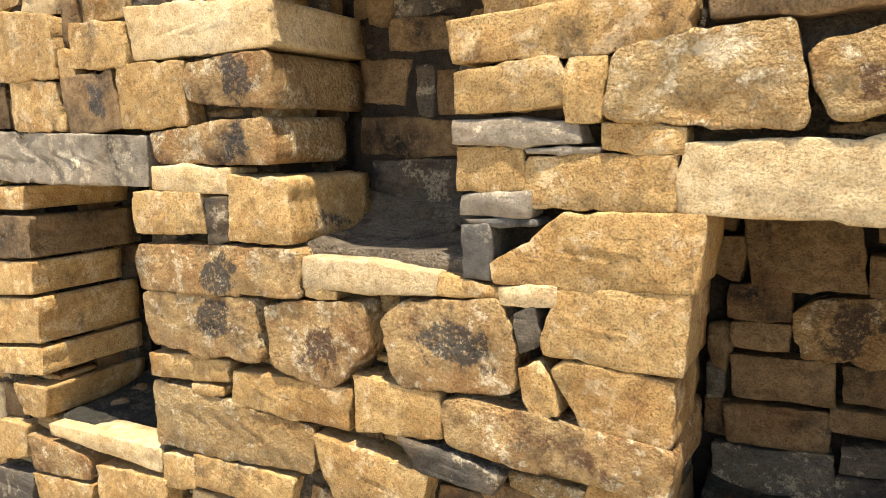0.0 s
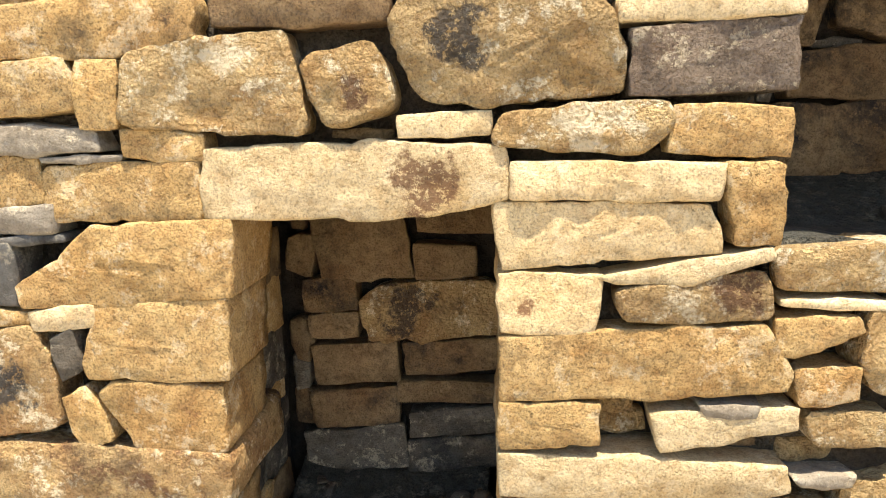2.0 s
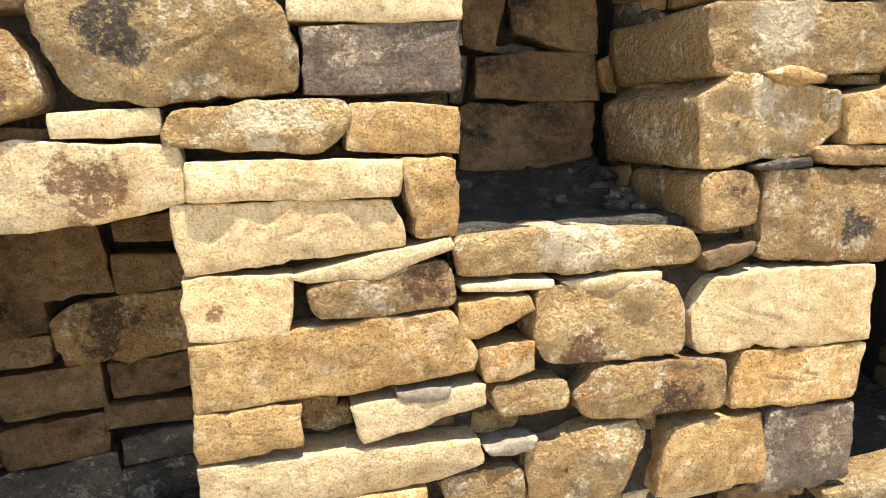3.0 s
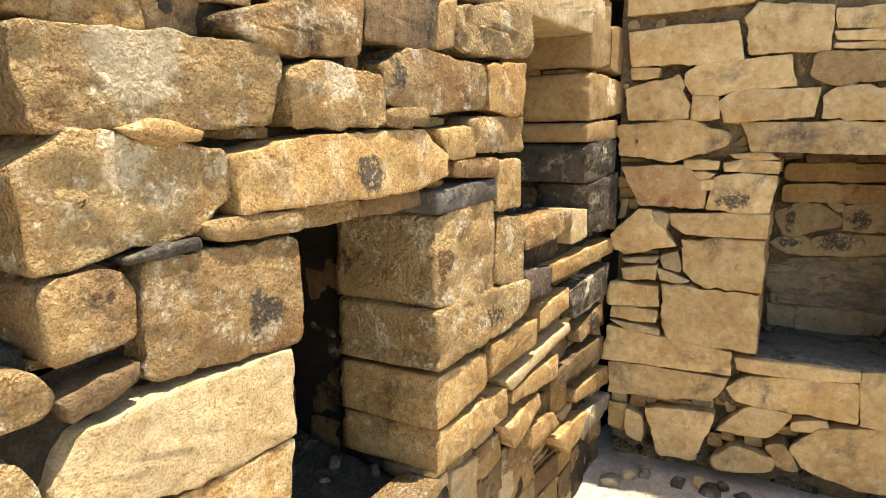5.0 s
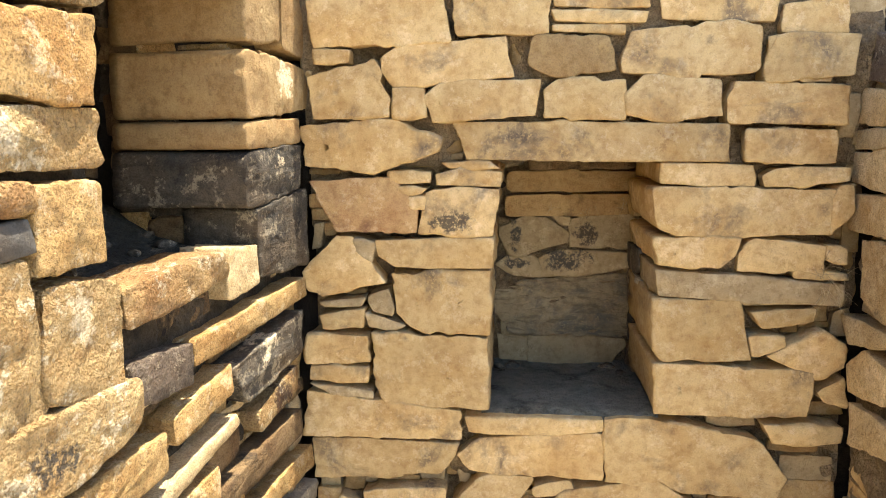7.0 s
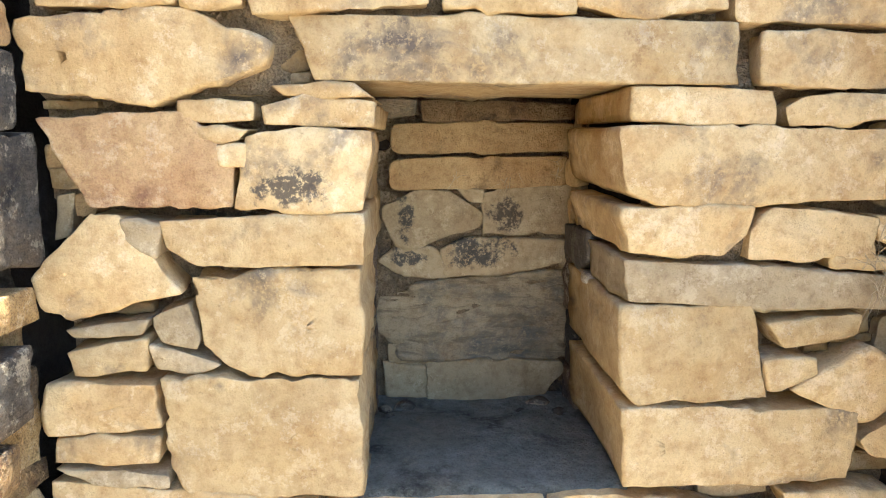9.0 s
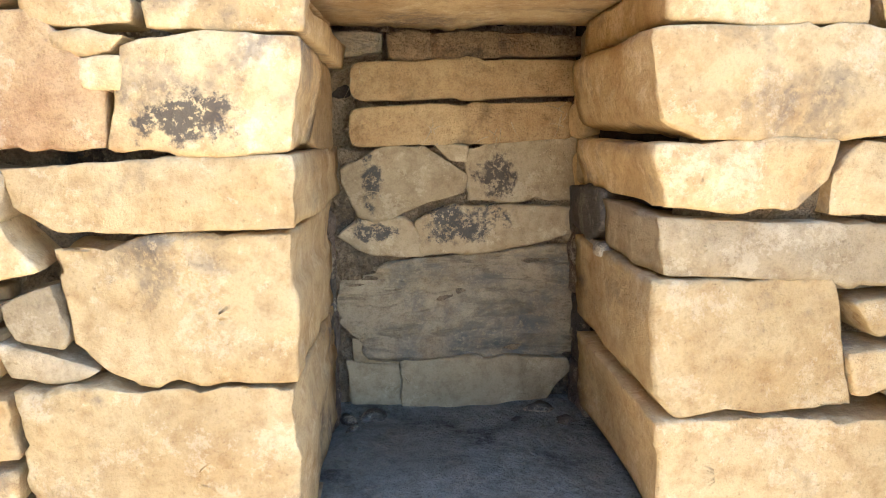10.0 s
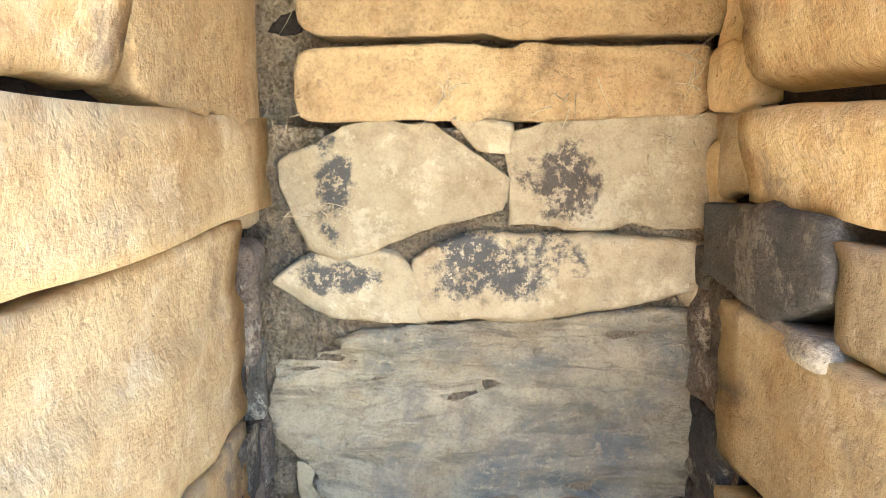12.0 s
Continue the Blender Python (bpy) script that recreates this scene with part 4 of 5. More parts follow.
lay(WALL_E, N, 0.08, (-0.003, 0.832), (0.191, 0.812), (0.190, 0.787), (0.065, 0.797))
lay(WALL_E, T, 0.42, (0.197, 0.990), (0.540, 0.986), (0.533, 0.767), (0.236, 0.774), (0.200, 0.840))
lay(WALL_E, T, 0.42, (1.013, 0.920), (1.450, 0.907), (1.443, 0.769), (1.024, 0.769))
lay(WALL_E, T, 0.15, (-0.013, 0.806), (0.455, 0.755), (0.460, 0.663), (-0.022, 0.663))
lay(WALL_E, T, 0.15, (-0.007, 0.654), (0.444, 0.651), (0.394, 0.553), (0.000, 0.522))
lay(WALL_E, T, 0.10, (0.469, 0.738), (0.713, 0.741), (0.876, 0.742), (0.876, 0.703), (0.712, 0.689), (0.485, 0.690))
lay(WALL_E, T, 0.30, (0.443, 0.612), (0.516, 0.671), (0.877, 0.700), (0.879, 0.548), (0.482, 0.565))
lay(WALL_E, T, 0.10, (0.883, 0.741), (1.017, 0.748), (1.315, 0.696), (1.400, 0.577), (1.372, 0.508), (0.895, 0.548))
lay(WALL_E, T, 0.12, (1.328, 0.742), (1.546, 0.740), (1.542, 0.690), (1.363, 0.687))
lay(WALL_E, T, 0.10, (1.469, 0.842), (1.535, 0.887), (1.549, 0.801), (1.495, 0.809))
lay(WALL_E, T, 0.12, (0.068, 0.466), (0.137, 0.435), (0.140, 0.330), (0.081, 0.345))
lay(WALL_E, T, 0.15, (0.141, 0.477), (0.420, 0.502), (0.342, 0.297), (0.209, 0.293))
lay(WALL_E, T, 0.12, (0.412, 0.435), (0.522, 0.547), (0.681, 0.552), (0.607, 0.444))
lay(WALL_E, T, 0.10, (0.673, 0.517), (0.786, 0.546), (0.798, 0.504), (0.674, 0.484))
lay(WALL_E, T, 0.12, (0.406, 0.316), (0.488, 0.384), (0.631, 0.363), (0.614, 0.307), (0.429, 0.272))
lay(WALL_E, T, 0.15, (0.678, 0.421), (0.760, 0.507), (1.029, 0.562), (1.174, 0.464), (1.198, 0.341), (0.904, 0.305), (0.731, 0.340))
lay(WALL_E, T, 0.10, (0.589, 0.402), (0.658, 0.432), (0.712, 0.336), (0.653, 0.325))

lay(WALL_S, P, 0.12, (-0.098, 1.688), (0.184, 1.669), (0.197, 1.585), (-0.133, 1.596))
lay(WALL_S, P, 0.12, (-0.163, 1.572), (0.261, 1.582), (0.268, 1.542), (-0.104, 1.520))
lay(WALL_S, P, 0.15, (-0.071, 1.513), (0.310, 1.525), (0.348, 1.409), (-0.043, 1.435))
lay(WALL_S, P, 0.15, (-0.054, 1.403), (0.224, 1.411), (0.351, 1.387), (0.352, 1.325), (-0.039, 1.303))
lay(WALL_S, P, 0.15, (0.039, 1.287), (0.391, 1.314), (0.423, 1.108), (0.275, 1.085), (0.077, 1.140))
lay(WALL_S, P, 0.12, (-0.051, 1.064), (0.230, 1.082), (0.224, 1.043), (0.025, 0.995))
lay(WALL_S, P, 0.12, (0.019, 0.932), (0.112, 1.005), (0.238, 0.996), (0.234, 0.900), (0.045, 0.866))
lay(WALL_S, P, 0.12, (0.239, 1.055), (0.424, 1.102), (0.437, 1.021), (0.266, 1.003))
lay(WALL_S, P, 0.12, (0.049, 0.835), (0.253, 0.854), (0.300, 0.783), (0.067, 0.723))
lay(WALL_S, P, 0.15, (0.252, 0.971), (0.442, 0.988), (0.469, 0.824), (0.316, 0.825))
# its pale blotch is the sunlit top of the stone, painted on
lay(WALL_S, D, 0.12, (-0.075, 1.838), (0.320, 1.756), (0.336, 1.661), (-0.026, 1.706), spot=(0.145, 1.768, 0.098, 0.1))

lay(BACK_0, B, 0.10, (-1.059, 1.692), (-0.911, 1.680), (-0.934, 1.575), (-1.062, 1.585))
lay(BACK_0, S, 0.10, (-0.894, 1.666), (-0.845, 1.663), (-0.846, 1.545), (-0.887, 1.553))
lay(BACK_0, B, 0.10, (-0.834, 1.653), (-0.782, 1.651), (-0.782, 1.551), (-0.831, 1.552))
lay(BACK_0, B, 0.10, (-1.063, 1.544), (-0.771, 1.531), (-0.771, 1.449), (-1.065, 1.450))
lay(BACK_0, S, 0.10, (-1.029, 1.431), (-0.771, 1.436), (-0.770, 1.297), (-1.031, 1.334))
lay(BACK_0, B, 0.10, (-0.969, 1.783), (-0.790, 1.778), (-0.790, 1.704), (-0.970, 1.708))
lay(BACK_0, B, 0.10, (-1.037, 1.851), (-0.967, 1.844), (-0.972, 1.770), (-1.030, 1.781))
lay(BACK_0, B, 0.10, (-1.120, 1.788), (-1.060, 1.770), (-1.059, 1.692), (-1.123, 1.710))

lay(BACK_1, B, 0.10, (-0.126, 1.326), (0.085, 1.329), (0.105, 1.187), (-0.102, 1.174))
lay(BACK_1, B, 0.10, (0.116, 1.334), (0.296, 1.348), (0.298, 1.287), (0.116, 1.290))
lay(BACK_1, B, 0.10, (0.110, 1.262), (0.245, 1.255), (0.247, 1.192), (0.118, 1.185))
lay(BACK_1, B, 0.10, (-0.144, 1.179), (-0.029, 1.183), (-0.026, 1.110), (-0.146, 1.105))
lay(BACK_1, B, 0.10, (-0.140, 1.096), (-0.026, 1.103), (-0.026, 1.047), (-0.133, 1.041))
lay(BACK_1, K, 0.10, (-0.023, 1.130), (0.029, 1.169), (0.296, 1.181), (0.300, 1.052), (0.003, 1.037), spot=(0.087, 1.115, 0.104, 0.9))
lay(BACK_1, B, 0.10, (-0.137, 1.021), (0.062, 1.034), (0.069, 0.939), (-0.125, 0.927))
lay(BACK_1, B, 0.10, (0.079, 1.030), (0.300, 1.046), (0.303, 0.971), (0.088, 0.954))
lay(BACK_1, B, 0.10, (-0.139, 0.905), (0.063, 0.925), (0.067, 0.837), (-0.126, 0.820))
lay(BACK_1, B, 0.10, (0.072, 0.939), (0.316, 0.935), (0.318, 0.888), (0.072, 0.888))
# lowest back stones in dark slate, their tone holds the shade down there
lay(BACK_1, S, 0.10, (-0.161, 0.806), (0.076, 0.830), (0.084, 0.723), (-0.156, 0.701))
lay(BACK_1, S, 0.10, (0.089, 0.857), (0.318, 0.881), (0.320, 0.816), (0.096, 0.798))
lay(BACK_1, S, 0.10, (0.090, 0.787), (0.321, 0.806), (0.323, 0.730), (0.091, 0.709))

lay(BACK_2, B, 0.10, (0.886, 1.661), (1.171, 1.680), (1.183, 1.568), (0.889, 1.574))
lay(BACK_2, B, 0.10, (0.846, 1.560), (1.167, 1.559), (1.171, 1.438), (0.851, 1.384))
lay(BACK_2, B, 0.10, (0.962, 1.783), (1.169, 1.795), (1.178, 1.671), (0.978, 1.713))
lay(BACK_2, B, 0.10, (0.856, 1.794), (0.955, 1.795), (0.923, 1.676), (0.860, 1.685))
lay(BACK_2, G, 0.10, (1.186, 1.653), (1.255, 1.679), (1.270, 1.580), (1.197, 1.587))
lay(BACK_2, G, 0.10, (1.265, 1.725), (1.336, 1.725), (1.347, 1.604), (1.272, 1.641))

lay(BACK_4, B, 0.10, (0.658, 1.492), (0.738, 1.498), (0.738, 1.452), (0.664, 1.450))
lay(BACK_4, B, 0.10, (0.740, 1.492), (0.875, 1.494), (0.876, 1.446), (0.740, 1.447))
lay(BACK_4, B, 0.10, (0.875, 1.491), (1.039, 1.483), (1.040, 1.450), (0.875, 1.451))
lay(BACK_4, O, 0.10, (0.584, 1.443), (1.040, 1.440), (1.042, 1.372), (0.582, 1.368))
lay(BACK_4, O, 0.10, (0.582, 1.356), (1.025, 1.360), (1.027, 1.287), (0.580, 1.279))
lay(BACK_4, N, 0.10, (0.558, 1.236), (0.627, 1.274), (0.724, 1.278), (0.805, 1.217), (0.796, 1.184), (0.617, 1.133), (0.591, 1.143), (0.563, 1.197), spot=(0.617, 1.208, 2.085, 1.0))
lay(BACK_4, N, 0.10, (0.803, 1.268), (0.863, 1.284), (1.084, 1.291), (1.092, 1.178), (1.000, 1.166), (0.815, 1.170), spot=(0.870, 1.223, 0.075, 0.92))
lay(BACK_4, N, 0.08, (0.746, 1.281), (0.804, 1.275), (0.805, 1.247), (0.775, 1.252))
lay(BACK_4, N, 0.10, (0.546, 1.101), (0.591, 1.128), (0.678, 1.132), (0.714, 1.087), (0.711, 1.056), (0.589, 1.069), spot=(0.621, 1.111, 1.036, 1.0))
lay(BACK_4, N, 0.10, (0.707, 1.128), (0.780, 1.156), (1.012, 1.150), (1.017, 1.095), (0.877, 1.066), (0.714, 1.059), spot=(0.800, 1.113, 1.075, 1.0))
lay(BACK_4, N, 0.08, (1.007, 1.143), (1.069, 1.157), (1.078, 1.060), (1.011, 1.088))
lay(BACK_4, M, 0.12, (0.526, 0.937), (0.548, 1.008), (0.676, 1.045), (1.025, 1.071), (1.072, 1.039), (1.098, 0.831), (0.817, 0.835), (0.616, 0.849))
lay(BACK_4, N, 0.10, (0.664, 0.836), (0.84, 0.838), (1.015, 0.834), (1.022, 0.800), (0.955, 0.735), (0.664, 0.722), proud=0.012)
lay(BACK_4, N, 0.10, (0.562, 0.887), (0.671, 0.856), (0.670, 0.819), (0.569, 0.830))
lay(BACK_4, N, 0.10, (0.551, 0.836), (0.670, 0.813), (0.660, 0.726), (0.566, 0.728))


# added lintels above the view, to keep the sun out of the upper niches
for low, high, u0, u1 in ((1.90, 2.04, -1.22, -0.44), (1.91, 2.06, 0.58, 1.32), (1.90, 2.03, 2.40, 3.22)):
    lay(WALL_N, P, 0.40, (u0, low), (u1, low + 0.01), (u1 - 0.02, high), (u0 + 0.01, high - 0.01), name="lintel")

# ---- rubble that fills the rest of the faces ----
def free_cells(site, u0, u1, z0, z1, cell, holes):
    nu, nz = int((u1 - u0) / cell), int((z1 - z0) / cell)
    used = np.zeros((nu, nz), bool)
    cu, cz = u0 + (np.arange(nu) + 0.5) * cell, z0 + (np.arange(nz) + 0.5) * cell
    gu, gz = np.meshgrid(cu, cz, indexing="ij")
    for a, b, low, high, deep in holes:
        used |= (gu > a - 0.005) & (gu < b + 0.005) & (gz > low) & (gz < high)
    for c in TAKEN.get(id(site), []):
        if np.sum(c[:, 0] * np.roll(c[:, 1], -1) - np.roll(c[:, 0], -1) * c[:, 1]) < 0:
            c = c[::-1]
        inside = np.ones_like(used)
        for p, q in zip(c, np.roll(c, -1, 0)):
            e = q - p
            inside &= (e[0] * (gz - p[1]) - e[1] * (gu - p[0])) / max(1e-6, math.hypot(*e)) > -cell * 0.5
        used |= inside
    return used


def fill(site, u0, u1, z0, z1, mats, holes=(), widest=0.34, tallest=0.15, cell=0.02, seed=5, single=60, sunk=0.0, step=0.018):
    """Lays rubble into what is still bare: big pieces first, the small ones joined."""
    rng = random.Random(seed)
    used = free_cells(site, u0, u1, z0, z1, cell, holes)
    nu, nz = used.shape
    small = []
    wall, axes = site
    for j in range(nz):
        for i in range(nu):
            if used[i, j]:
                continue
            limit_w, limit_h = int(rng.uniform(0.35, 1) * widest / cell), int(rng.uniform(0.55, 1) * tallest / cell)
            w = 1
            while w < limit_w and i + w < nu and not used[i + w, j]:
                w += 1
            h = 1
            while h < limit_h and j + h < nz and not used[i:i + w, j + h].any():
                h += 1
            if w < 2 or h < 1 or w * h < 4:
                continue
            used[i:i + w, j:j + h] = True
            a, b, low, high = u0 + i * cell, u0 + (i + w) * cell, z0 + j * cell, z0 + (j + h) * cell
            s = min(0.012, 0.12 * h * cell)
            jit = [rng.uniform(-s, s) for _ in range(8)]
            g = 0.003
            corners = [(a + g + jit[0], low + g + jit[1]), (b - g + jit[2], low + g + jit[3]), (b - g + jit[4], high - g + jit[5]), (a + g + jit[6], high - g + jit[7])]
            mat = rng.choice(mats)
            COUNT[0] += 1
            inset = sunk + rng.uniform(0.003, 0.018) + (0.014 if w * h < 12 else 0.0)
            mid, v, faces = stone_shape(corners, 0.13, COUNT[0], 0.005, 0.005, 0.002, step)
            v = v + np.array([0, inset, 0])
            if w * h > 12 and single > 0:
                single -= 1
                part("stone", mesh_of("stone", v, faces, mat), wall, axes @ Matrix.Translation((mid[0], 0, mid[1])))
            else:
                small.append((mat, v + np.array([mid[0], 0, mid[1]]), faces))
    for mat in mats:
        chosen = [(v, f) for m, v, f in small if m is mat]
        if not chosen:
            continue
        mats = [m for m in mats if m is not mat]
        verts, faces, n = [], [], 0
        for v, f in chosen:
            verts.append(v)
            faces += [tuple(k + n for k in q) for q in f]
            n += len(v)
        ob = part("rubble", mesh_of("rubble", np.concatenate(verts), faces, mat), wall, axes, "small chinking stones wedged between the blocks")
        tagged(ob, kind="stuff")


fill(WALL_N, -3.5, 3.44, 0.0, TOP, [G, R, K, P, B], HOLES_N, seed=5, single=40, sunk=0.034)
fill(WALL_E, 0.0, 1.56, 0.06, 0.34, [S, D, S], (), 0.10, 0.07, seed=9, single=20, sunk=0.085)
fill(WALL_E, 0.0, 1.56, 0.34, TOP, [T, N, T, O], HOLES_E, seed=6, single=60, sunk=0.032)
fill(WALL_S, 0.0, 0.68, 0.0, 1.78, [T, P, R], (), seed=7, single=60, sunk=0.03)
# dark stones on the niche backs, chosen so their colour carries the shade
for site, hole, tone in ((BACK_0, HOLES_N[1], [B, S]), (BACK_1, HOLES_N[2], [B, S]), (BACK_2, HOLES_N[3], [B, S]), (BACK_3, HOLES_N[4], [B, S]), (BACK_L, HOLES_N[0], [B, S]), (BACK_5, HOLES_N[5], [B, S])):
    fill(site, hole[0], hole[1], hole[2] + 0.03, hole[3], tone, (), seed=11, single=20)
fill(BACK_4, 0.545, 1.01, 0.78, 1.51, [O, M], (), seed=12, single=10)
# deep in the jambs: dark tones that add shade to the recesses by colour
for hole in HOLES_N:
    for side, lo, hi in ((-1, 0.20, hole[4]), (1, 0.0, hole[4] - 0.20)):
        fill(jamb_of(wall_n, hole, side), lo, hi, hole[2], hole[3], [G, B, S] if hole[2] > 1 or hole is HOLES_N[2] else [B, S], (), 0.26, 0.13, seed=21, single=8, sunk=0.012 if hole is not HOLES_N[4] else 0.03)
NARROW, BROAD = jamb_of(wall_e, HOLES_E[0], -1), jamb_of(wall_e, HOLES_E[0], 1)
lay(NARROW, O, 0.12, (0.205, 1.426), (0.480, 1.420), (0.495, 1.272), (0.212, 1.288), proud=0.004)
lay(BROAD, SLATE, 0.12, (0.045, 1.196), (0.270, 1.205), (0.275, 1.150), (0.200, 1.118), (0.050, 1.128), proud=0.004)
lay(BROAD, W, 0.10, (0.140, 1.114), (0.285, 1.120), (0.290, 1.100), (0.215, 1.094), (0.150, 1.092), proud=0.006)
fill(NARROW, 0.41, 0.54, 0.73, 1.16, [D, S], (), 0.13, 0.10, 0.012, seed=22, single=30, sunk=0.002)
fill(NARROW, 0.41, 0.54, 1.17, 1.50, [N, T], (), 0.13, 0.10, seed=24, single=12, sunk=0.0)
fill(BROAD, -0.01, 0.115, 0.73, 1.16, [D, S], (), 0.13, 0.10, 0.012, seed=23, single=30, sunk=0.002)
fill(BROAD, -0.01, 0.115, 1.17, 1.50, [N, T], (), 0.13, 0.10, seed=25, single=12, sunk=0.0)


# ---- crumbs of stone on the ledges and niche floors ----
def crumbs(wall, hole, count, mat, seed, near=0.45):
    """Small broken stones that lie along the back and the sides of a niche floor, joined."""
    rng = random.Random(seed)
    a, b, low, high, deep = hole
    verts, faces, n = [], [], 0
    for k in range(count):
        size = rng.uniform(0.007, 0.022)
        c = [(size * math.cos(x + rng.uniform(-0.3, 0.3)) * 1.3, size * 0.55 * math.sin(x)) for x in (0.2, 1.1, 2.0, 3.0, 4.1, 5.2)]
        mid, v, f = stone_shape(c, size * 1.2, seed * 100 + k, 0.002, 0.004, 0.002, 0.02)
        turn = rng.uniform(0, 6.3)
        x = rng.choice((a + abs(rng.gauss(0, 0.05)), b - abs(rng.gauss(0, 0.07)), rng.uniform(a, b)))
        y = deep - abs(rng.gauss(0, 0.12)) - 0.02 if rng.random() > near else rng.uniform(0.16, deep)
        back = min(1.0, max(0.0, (y - 0.14) / (deep - 0.14)))
        lift = ((0.075 if low > 1.1 else 0.03) * back * back if wall is wall_n else 0.0) + 0.024
        turned = np.c_[v[:, 0] * math.cos(turn) - v[:, 1] * math.sin(turn), v[:, 0] * math.sin(turn) + v[:, 1] * math.cos(turn), v[:, 2]]
        verts.append(turned + np.array([min(max(x, a + 0.02), b - 0.02), y, low + lift]))
        faces += [tuple(i + n for i in q) for q in f]
        n += len(v)
    ob = part("rubble", mesh_of("rubble", np.concatenate(verts), faces, mat), wall, Matrix.Identity(4), "stone crumbs lying on the niche floor")
    tagged(ob, kind="stuff")


for number, (count, mat) in enumerate(((10, B), (22, D), (14, S), (26, S), (12, S), (12, S))):
    crumbs(wall_n, HOLES_N[number], count, mat, 50 + number)
crumbs(wall_e, HOLES_E[0], 9, S, 57, 0.1)

# ---- tops and outer faces of the walls ----
for wall, u0, u1, thick, top in ((wall_n, -3.6, 4.4, 0.75, TOP), (wall_e, 0.0, 2.3, 0.85, TOP), (wall_s, -0.6, 0.68, 0.6, 1.74)):
    cap = (wall, Matrix(((1, 0, 0, 0), (0, 0, 1, 0), (0, -1, 0, top + 0.03), (0, 0, 0, 1))))
    fill(cap, u0, u1, 0.02, thick, [G, P], (), 0.5, 0.36, 0.04, 31, 0, step=0.05)
    rear = (wall, Matrix(((-1, 0, 0, u1), (0, -1, 0, thick + 0.03), (0, 0, 1, 0), (0, 0, 0, 1))))
    fill(rear, 0.0, u1 - u0, 0.0, top, [G, P, B], (), 0.44, 0.2, 0.04, 32, 0, step=0.05)

# ---- dry grass and loose stones at the foot of the walls ----
STRAW = rock("dry_straw", (0.62, 0.52, 0.33), (0.48, 0.38, 0.22), (0.42, 0.31, 0.16), stain_at=0.9, bump=0.1)


def blades(name, roots, length, spread, seed):
    """Thin bent stalks of dry grass, one from each root."""
    rng = random.Random(seed)
    verts, faces = [], []
    for root, way in roots:
        p, d = Vector(root), Vector(way).normalized()
        side = d.cross(Vector((rng.uniform(-1, 1), rng.uniform(-1, 1), rng.uniform(-1, 1)))).normalized()
        size = length * rng.uniform(0.5, 1.2)
        bend = Vector((rng.uniform(-1, 1), rng.uniform(-1, 1), rng.uniform(-0.8, 0.3))) * spread
        for k in range(5):
            f = k / 4
            at = p + d * size * f + bend * size * f * f
            w = 0.0011 * (1 - 0.8 * f)
            n = side.cross(d).normalized()
            verts += [at + side * w, at - side * 0.5 * w + n * w, at - side * 0.5 * w - n * w]
            if k:
                b = len(verts) - 6
                faces += [(b + i, b + (i + 1) % 3, b + 3 + (i + 1) % 3, b + 3 + i) for i in range(3)]
    return mesh_of(name, verts, faces, STRAW)


def straw(name, me, label, category):
    ob = new(name, me)
    ob.color = (5.0, 5.0, 0.01, 1.0)
    return tagged(ob, label, category, kind="stuff")


rng = random.Random(8)
litter = []
for _ in range(260):
    x, y = 3.32 - abs(rng.gauss(0, 0.35)), 1.02 - abs(rng.gauss(0, 0.4))
    a = rng.uniform(0, 6.3)
    litter.append(((x, y, FLOOR + rise(x) + 0.018), (math.cos(a), math.sin(a), rng.uniform(-0.05, 0.35))))
straw("straw_litter", blades("straw_litter", litter, 0.07, 0.5, 1), "scattered dry straw lying on the pale earth", "dry grass")
tuft = []
for _ in range(46):
    tuft.append(((3.40 + rng.gauss(0, 0.02), 1.04 + rng.gauss(0, 0.05), FLOOR + 0.09 + rng.uniform(0, 0.1)), (rng.gauss(-0.5, 0.4), rng.gauss(-0.3, 0.5), rng.uniform(0.2, 1))))
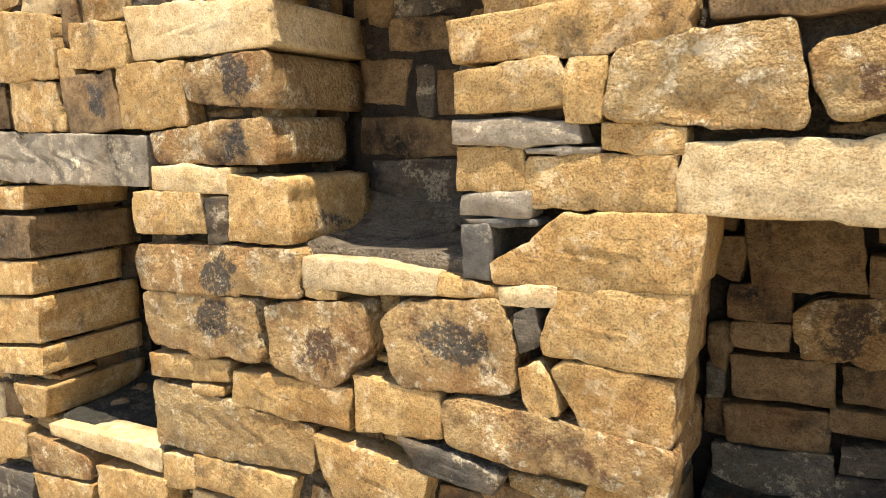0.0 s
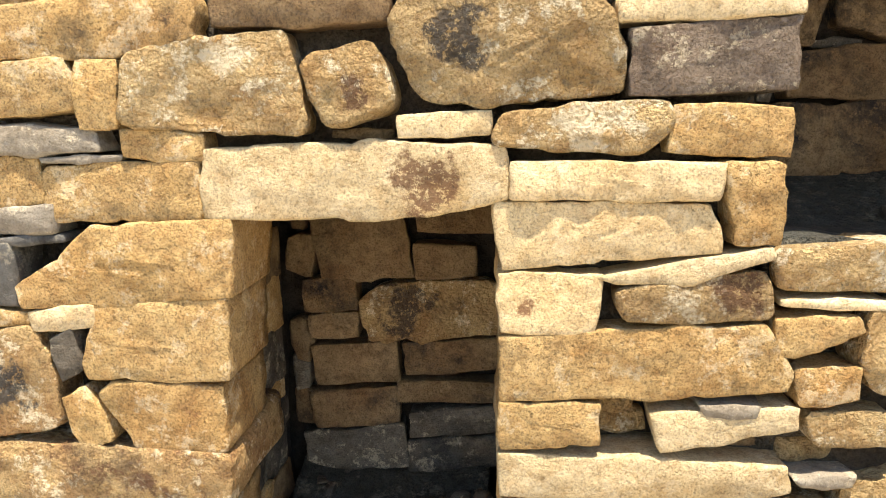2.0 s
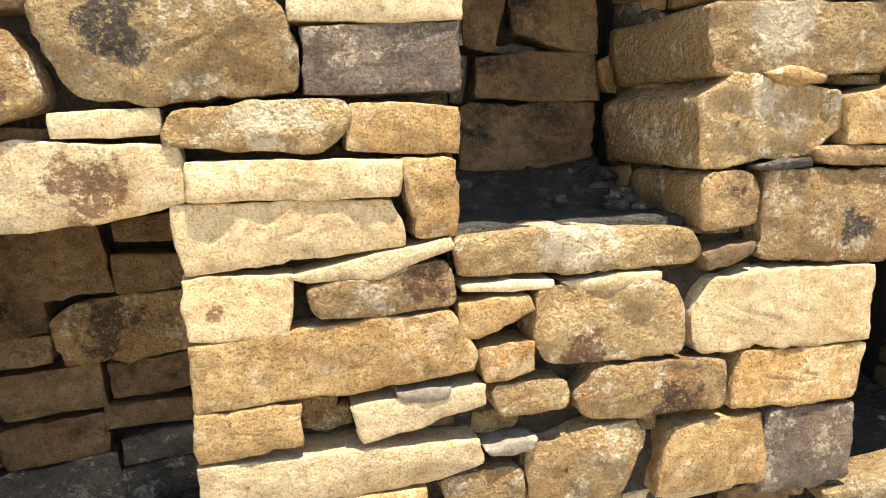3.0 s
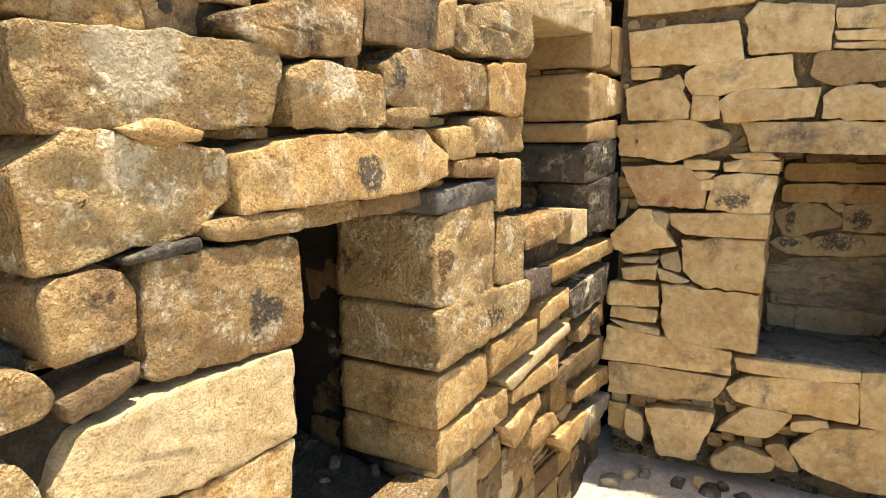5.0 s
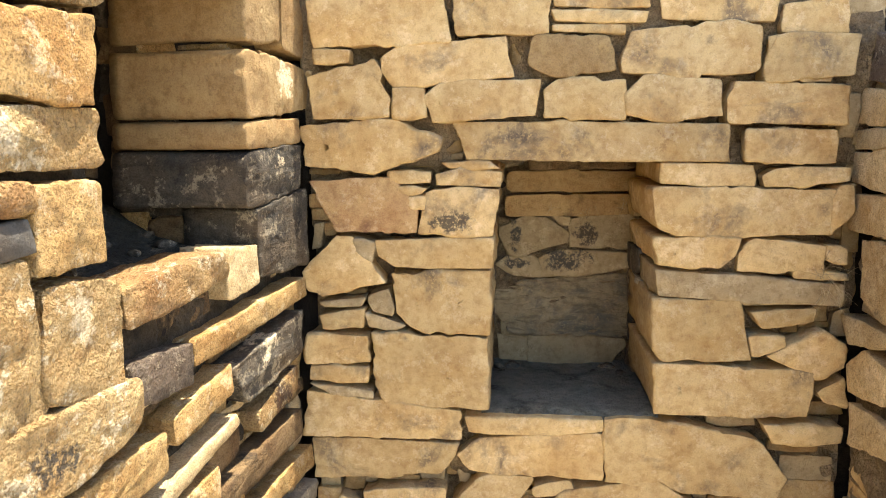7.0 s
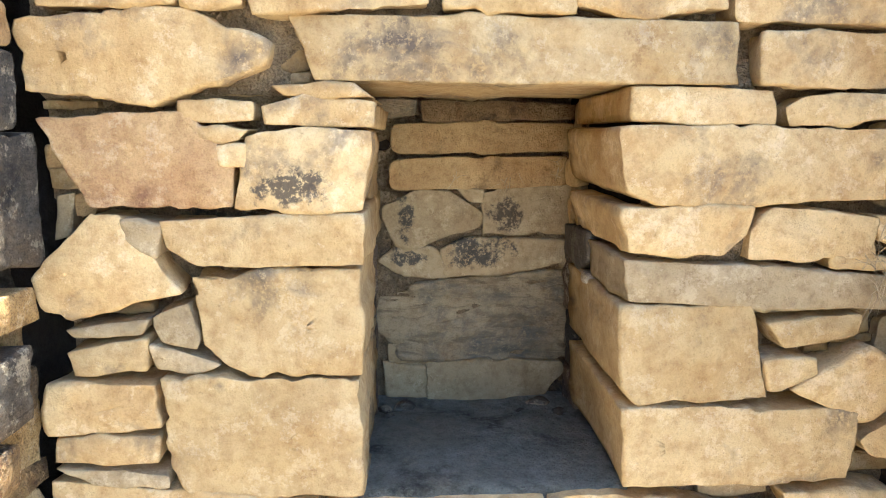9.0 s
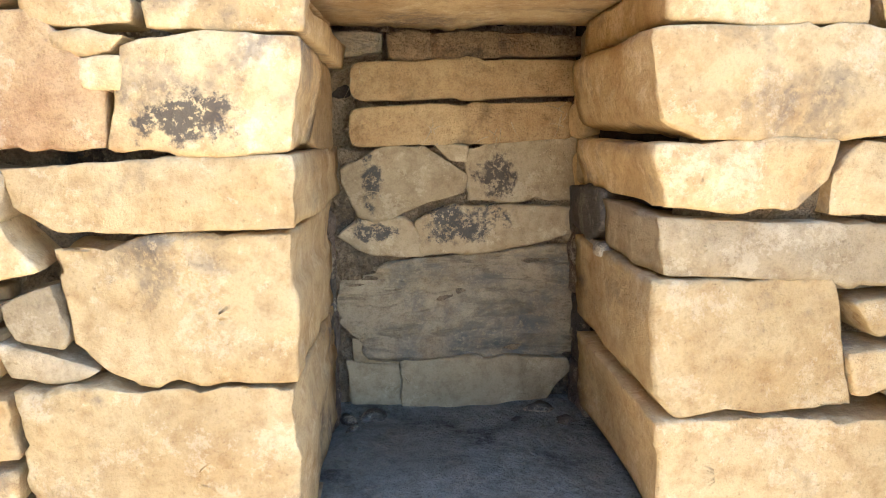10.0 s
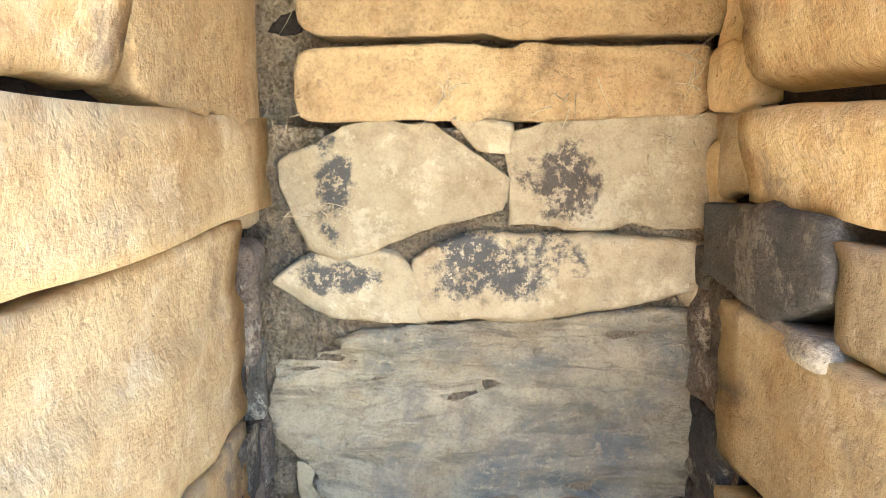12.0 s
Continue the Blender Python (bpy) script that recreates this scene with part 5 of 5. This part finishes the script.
straw("grass_tuft", blades("grass_tuft", tuft, 0.14, 0.5, 2), "dry brown grass tuft in the corner of the walls", "dry grass")
hang = []
for _ in range(40):
    hang.append(((3.475 + rng.gauss(0, 0.012), -0.315 + rng.gauss(0, 0.02), 1.16 + rng.gauss(0, 0.03)), (rng.gauss(-0.6, 0.4), rng.gauss(0.2, 0.4), rng.gauss(-0.3, 0.6))))
straw("grass_tuft", blades("grass_tuft", hang, 0.06, 0.6, 3), "dry grass roots growing from a crack between stones", "dry grass")
strand = []
for u, z in ((0.56, 1.27), (0.60, 1.18), (0.97, 1.26), (0.74, 1.30), (0.86, 1.30), (0.58, 1.42), (0.99, 1.33), (0.66, 0.80)):
    for _ in range(7):
        q = AXES_E @ Vector((u + rng.gauss(0, 0.012), 0.50 + rng.gauss(0, 0.01), z + rng.gauss(0, 0.01)))
        strand.append((tuple(q), (rng.gauss(-0.4, 0.3), rng.gauss(0, 0.6), rng.gauss(-0.2, 0.7))))
straw("root_threads", blades("root_threads", strand, 0.03, 0.8, 4), "fine dry roots and threads in the niche joints", "dry roots")


def loose_stone(x, y, size, mat, seed):
    c = [(size * math.cos(a) * (1 + 0.25 * math.sin(seed + 3 * a)), size * 0.7 * math.sin(a)) for a in (0.2, 1.1, 2.0, 3.0, 4.1, 5.2)]
    mid, v, faces = stone_shape(c, size * 1.1, seed, 0.004, 0.012, 0.01, 0.012)
    ob = new("loose_stone", mesh_of("loose_stone", v, faces, mat))
    ob.color = (5.0, 5.0, 0.01, 1.0)
    ob.matrix_world = pose(x, y, FLOOR + rise(x) + size * 0.45, 0, 0, seed * 47)
    return tagged(ob, "small loose stone lying on the ground by the wall", "stone", "loose stones at the wall foot")


for k, (x, y, size, mat) in enumerate(((3.33, 0.86, 0.035, S), (3.36, 0.78, 0.03, T), (3.30, 0.72, 0.04, S), (3.37, 0.68, 0.028, B), (3.34, 0.96, 0.03, W), (3.35, 0.60, 0.03, S), (3.25, 1.08, 0.04, W), (3.31, 1.04, 0.03, P))):
    loose_stone(x, y, size, mat, 900 + k)
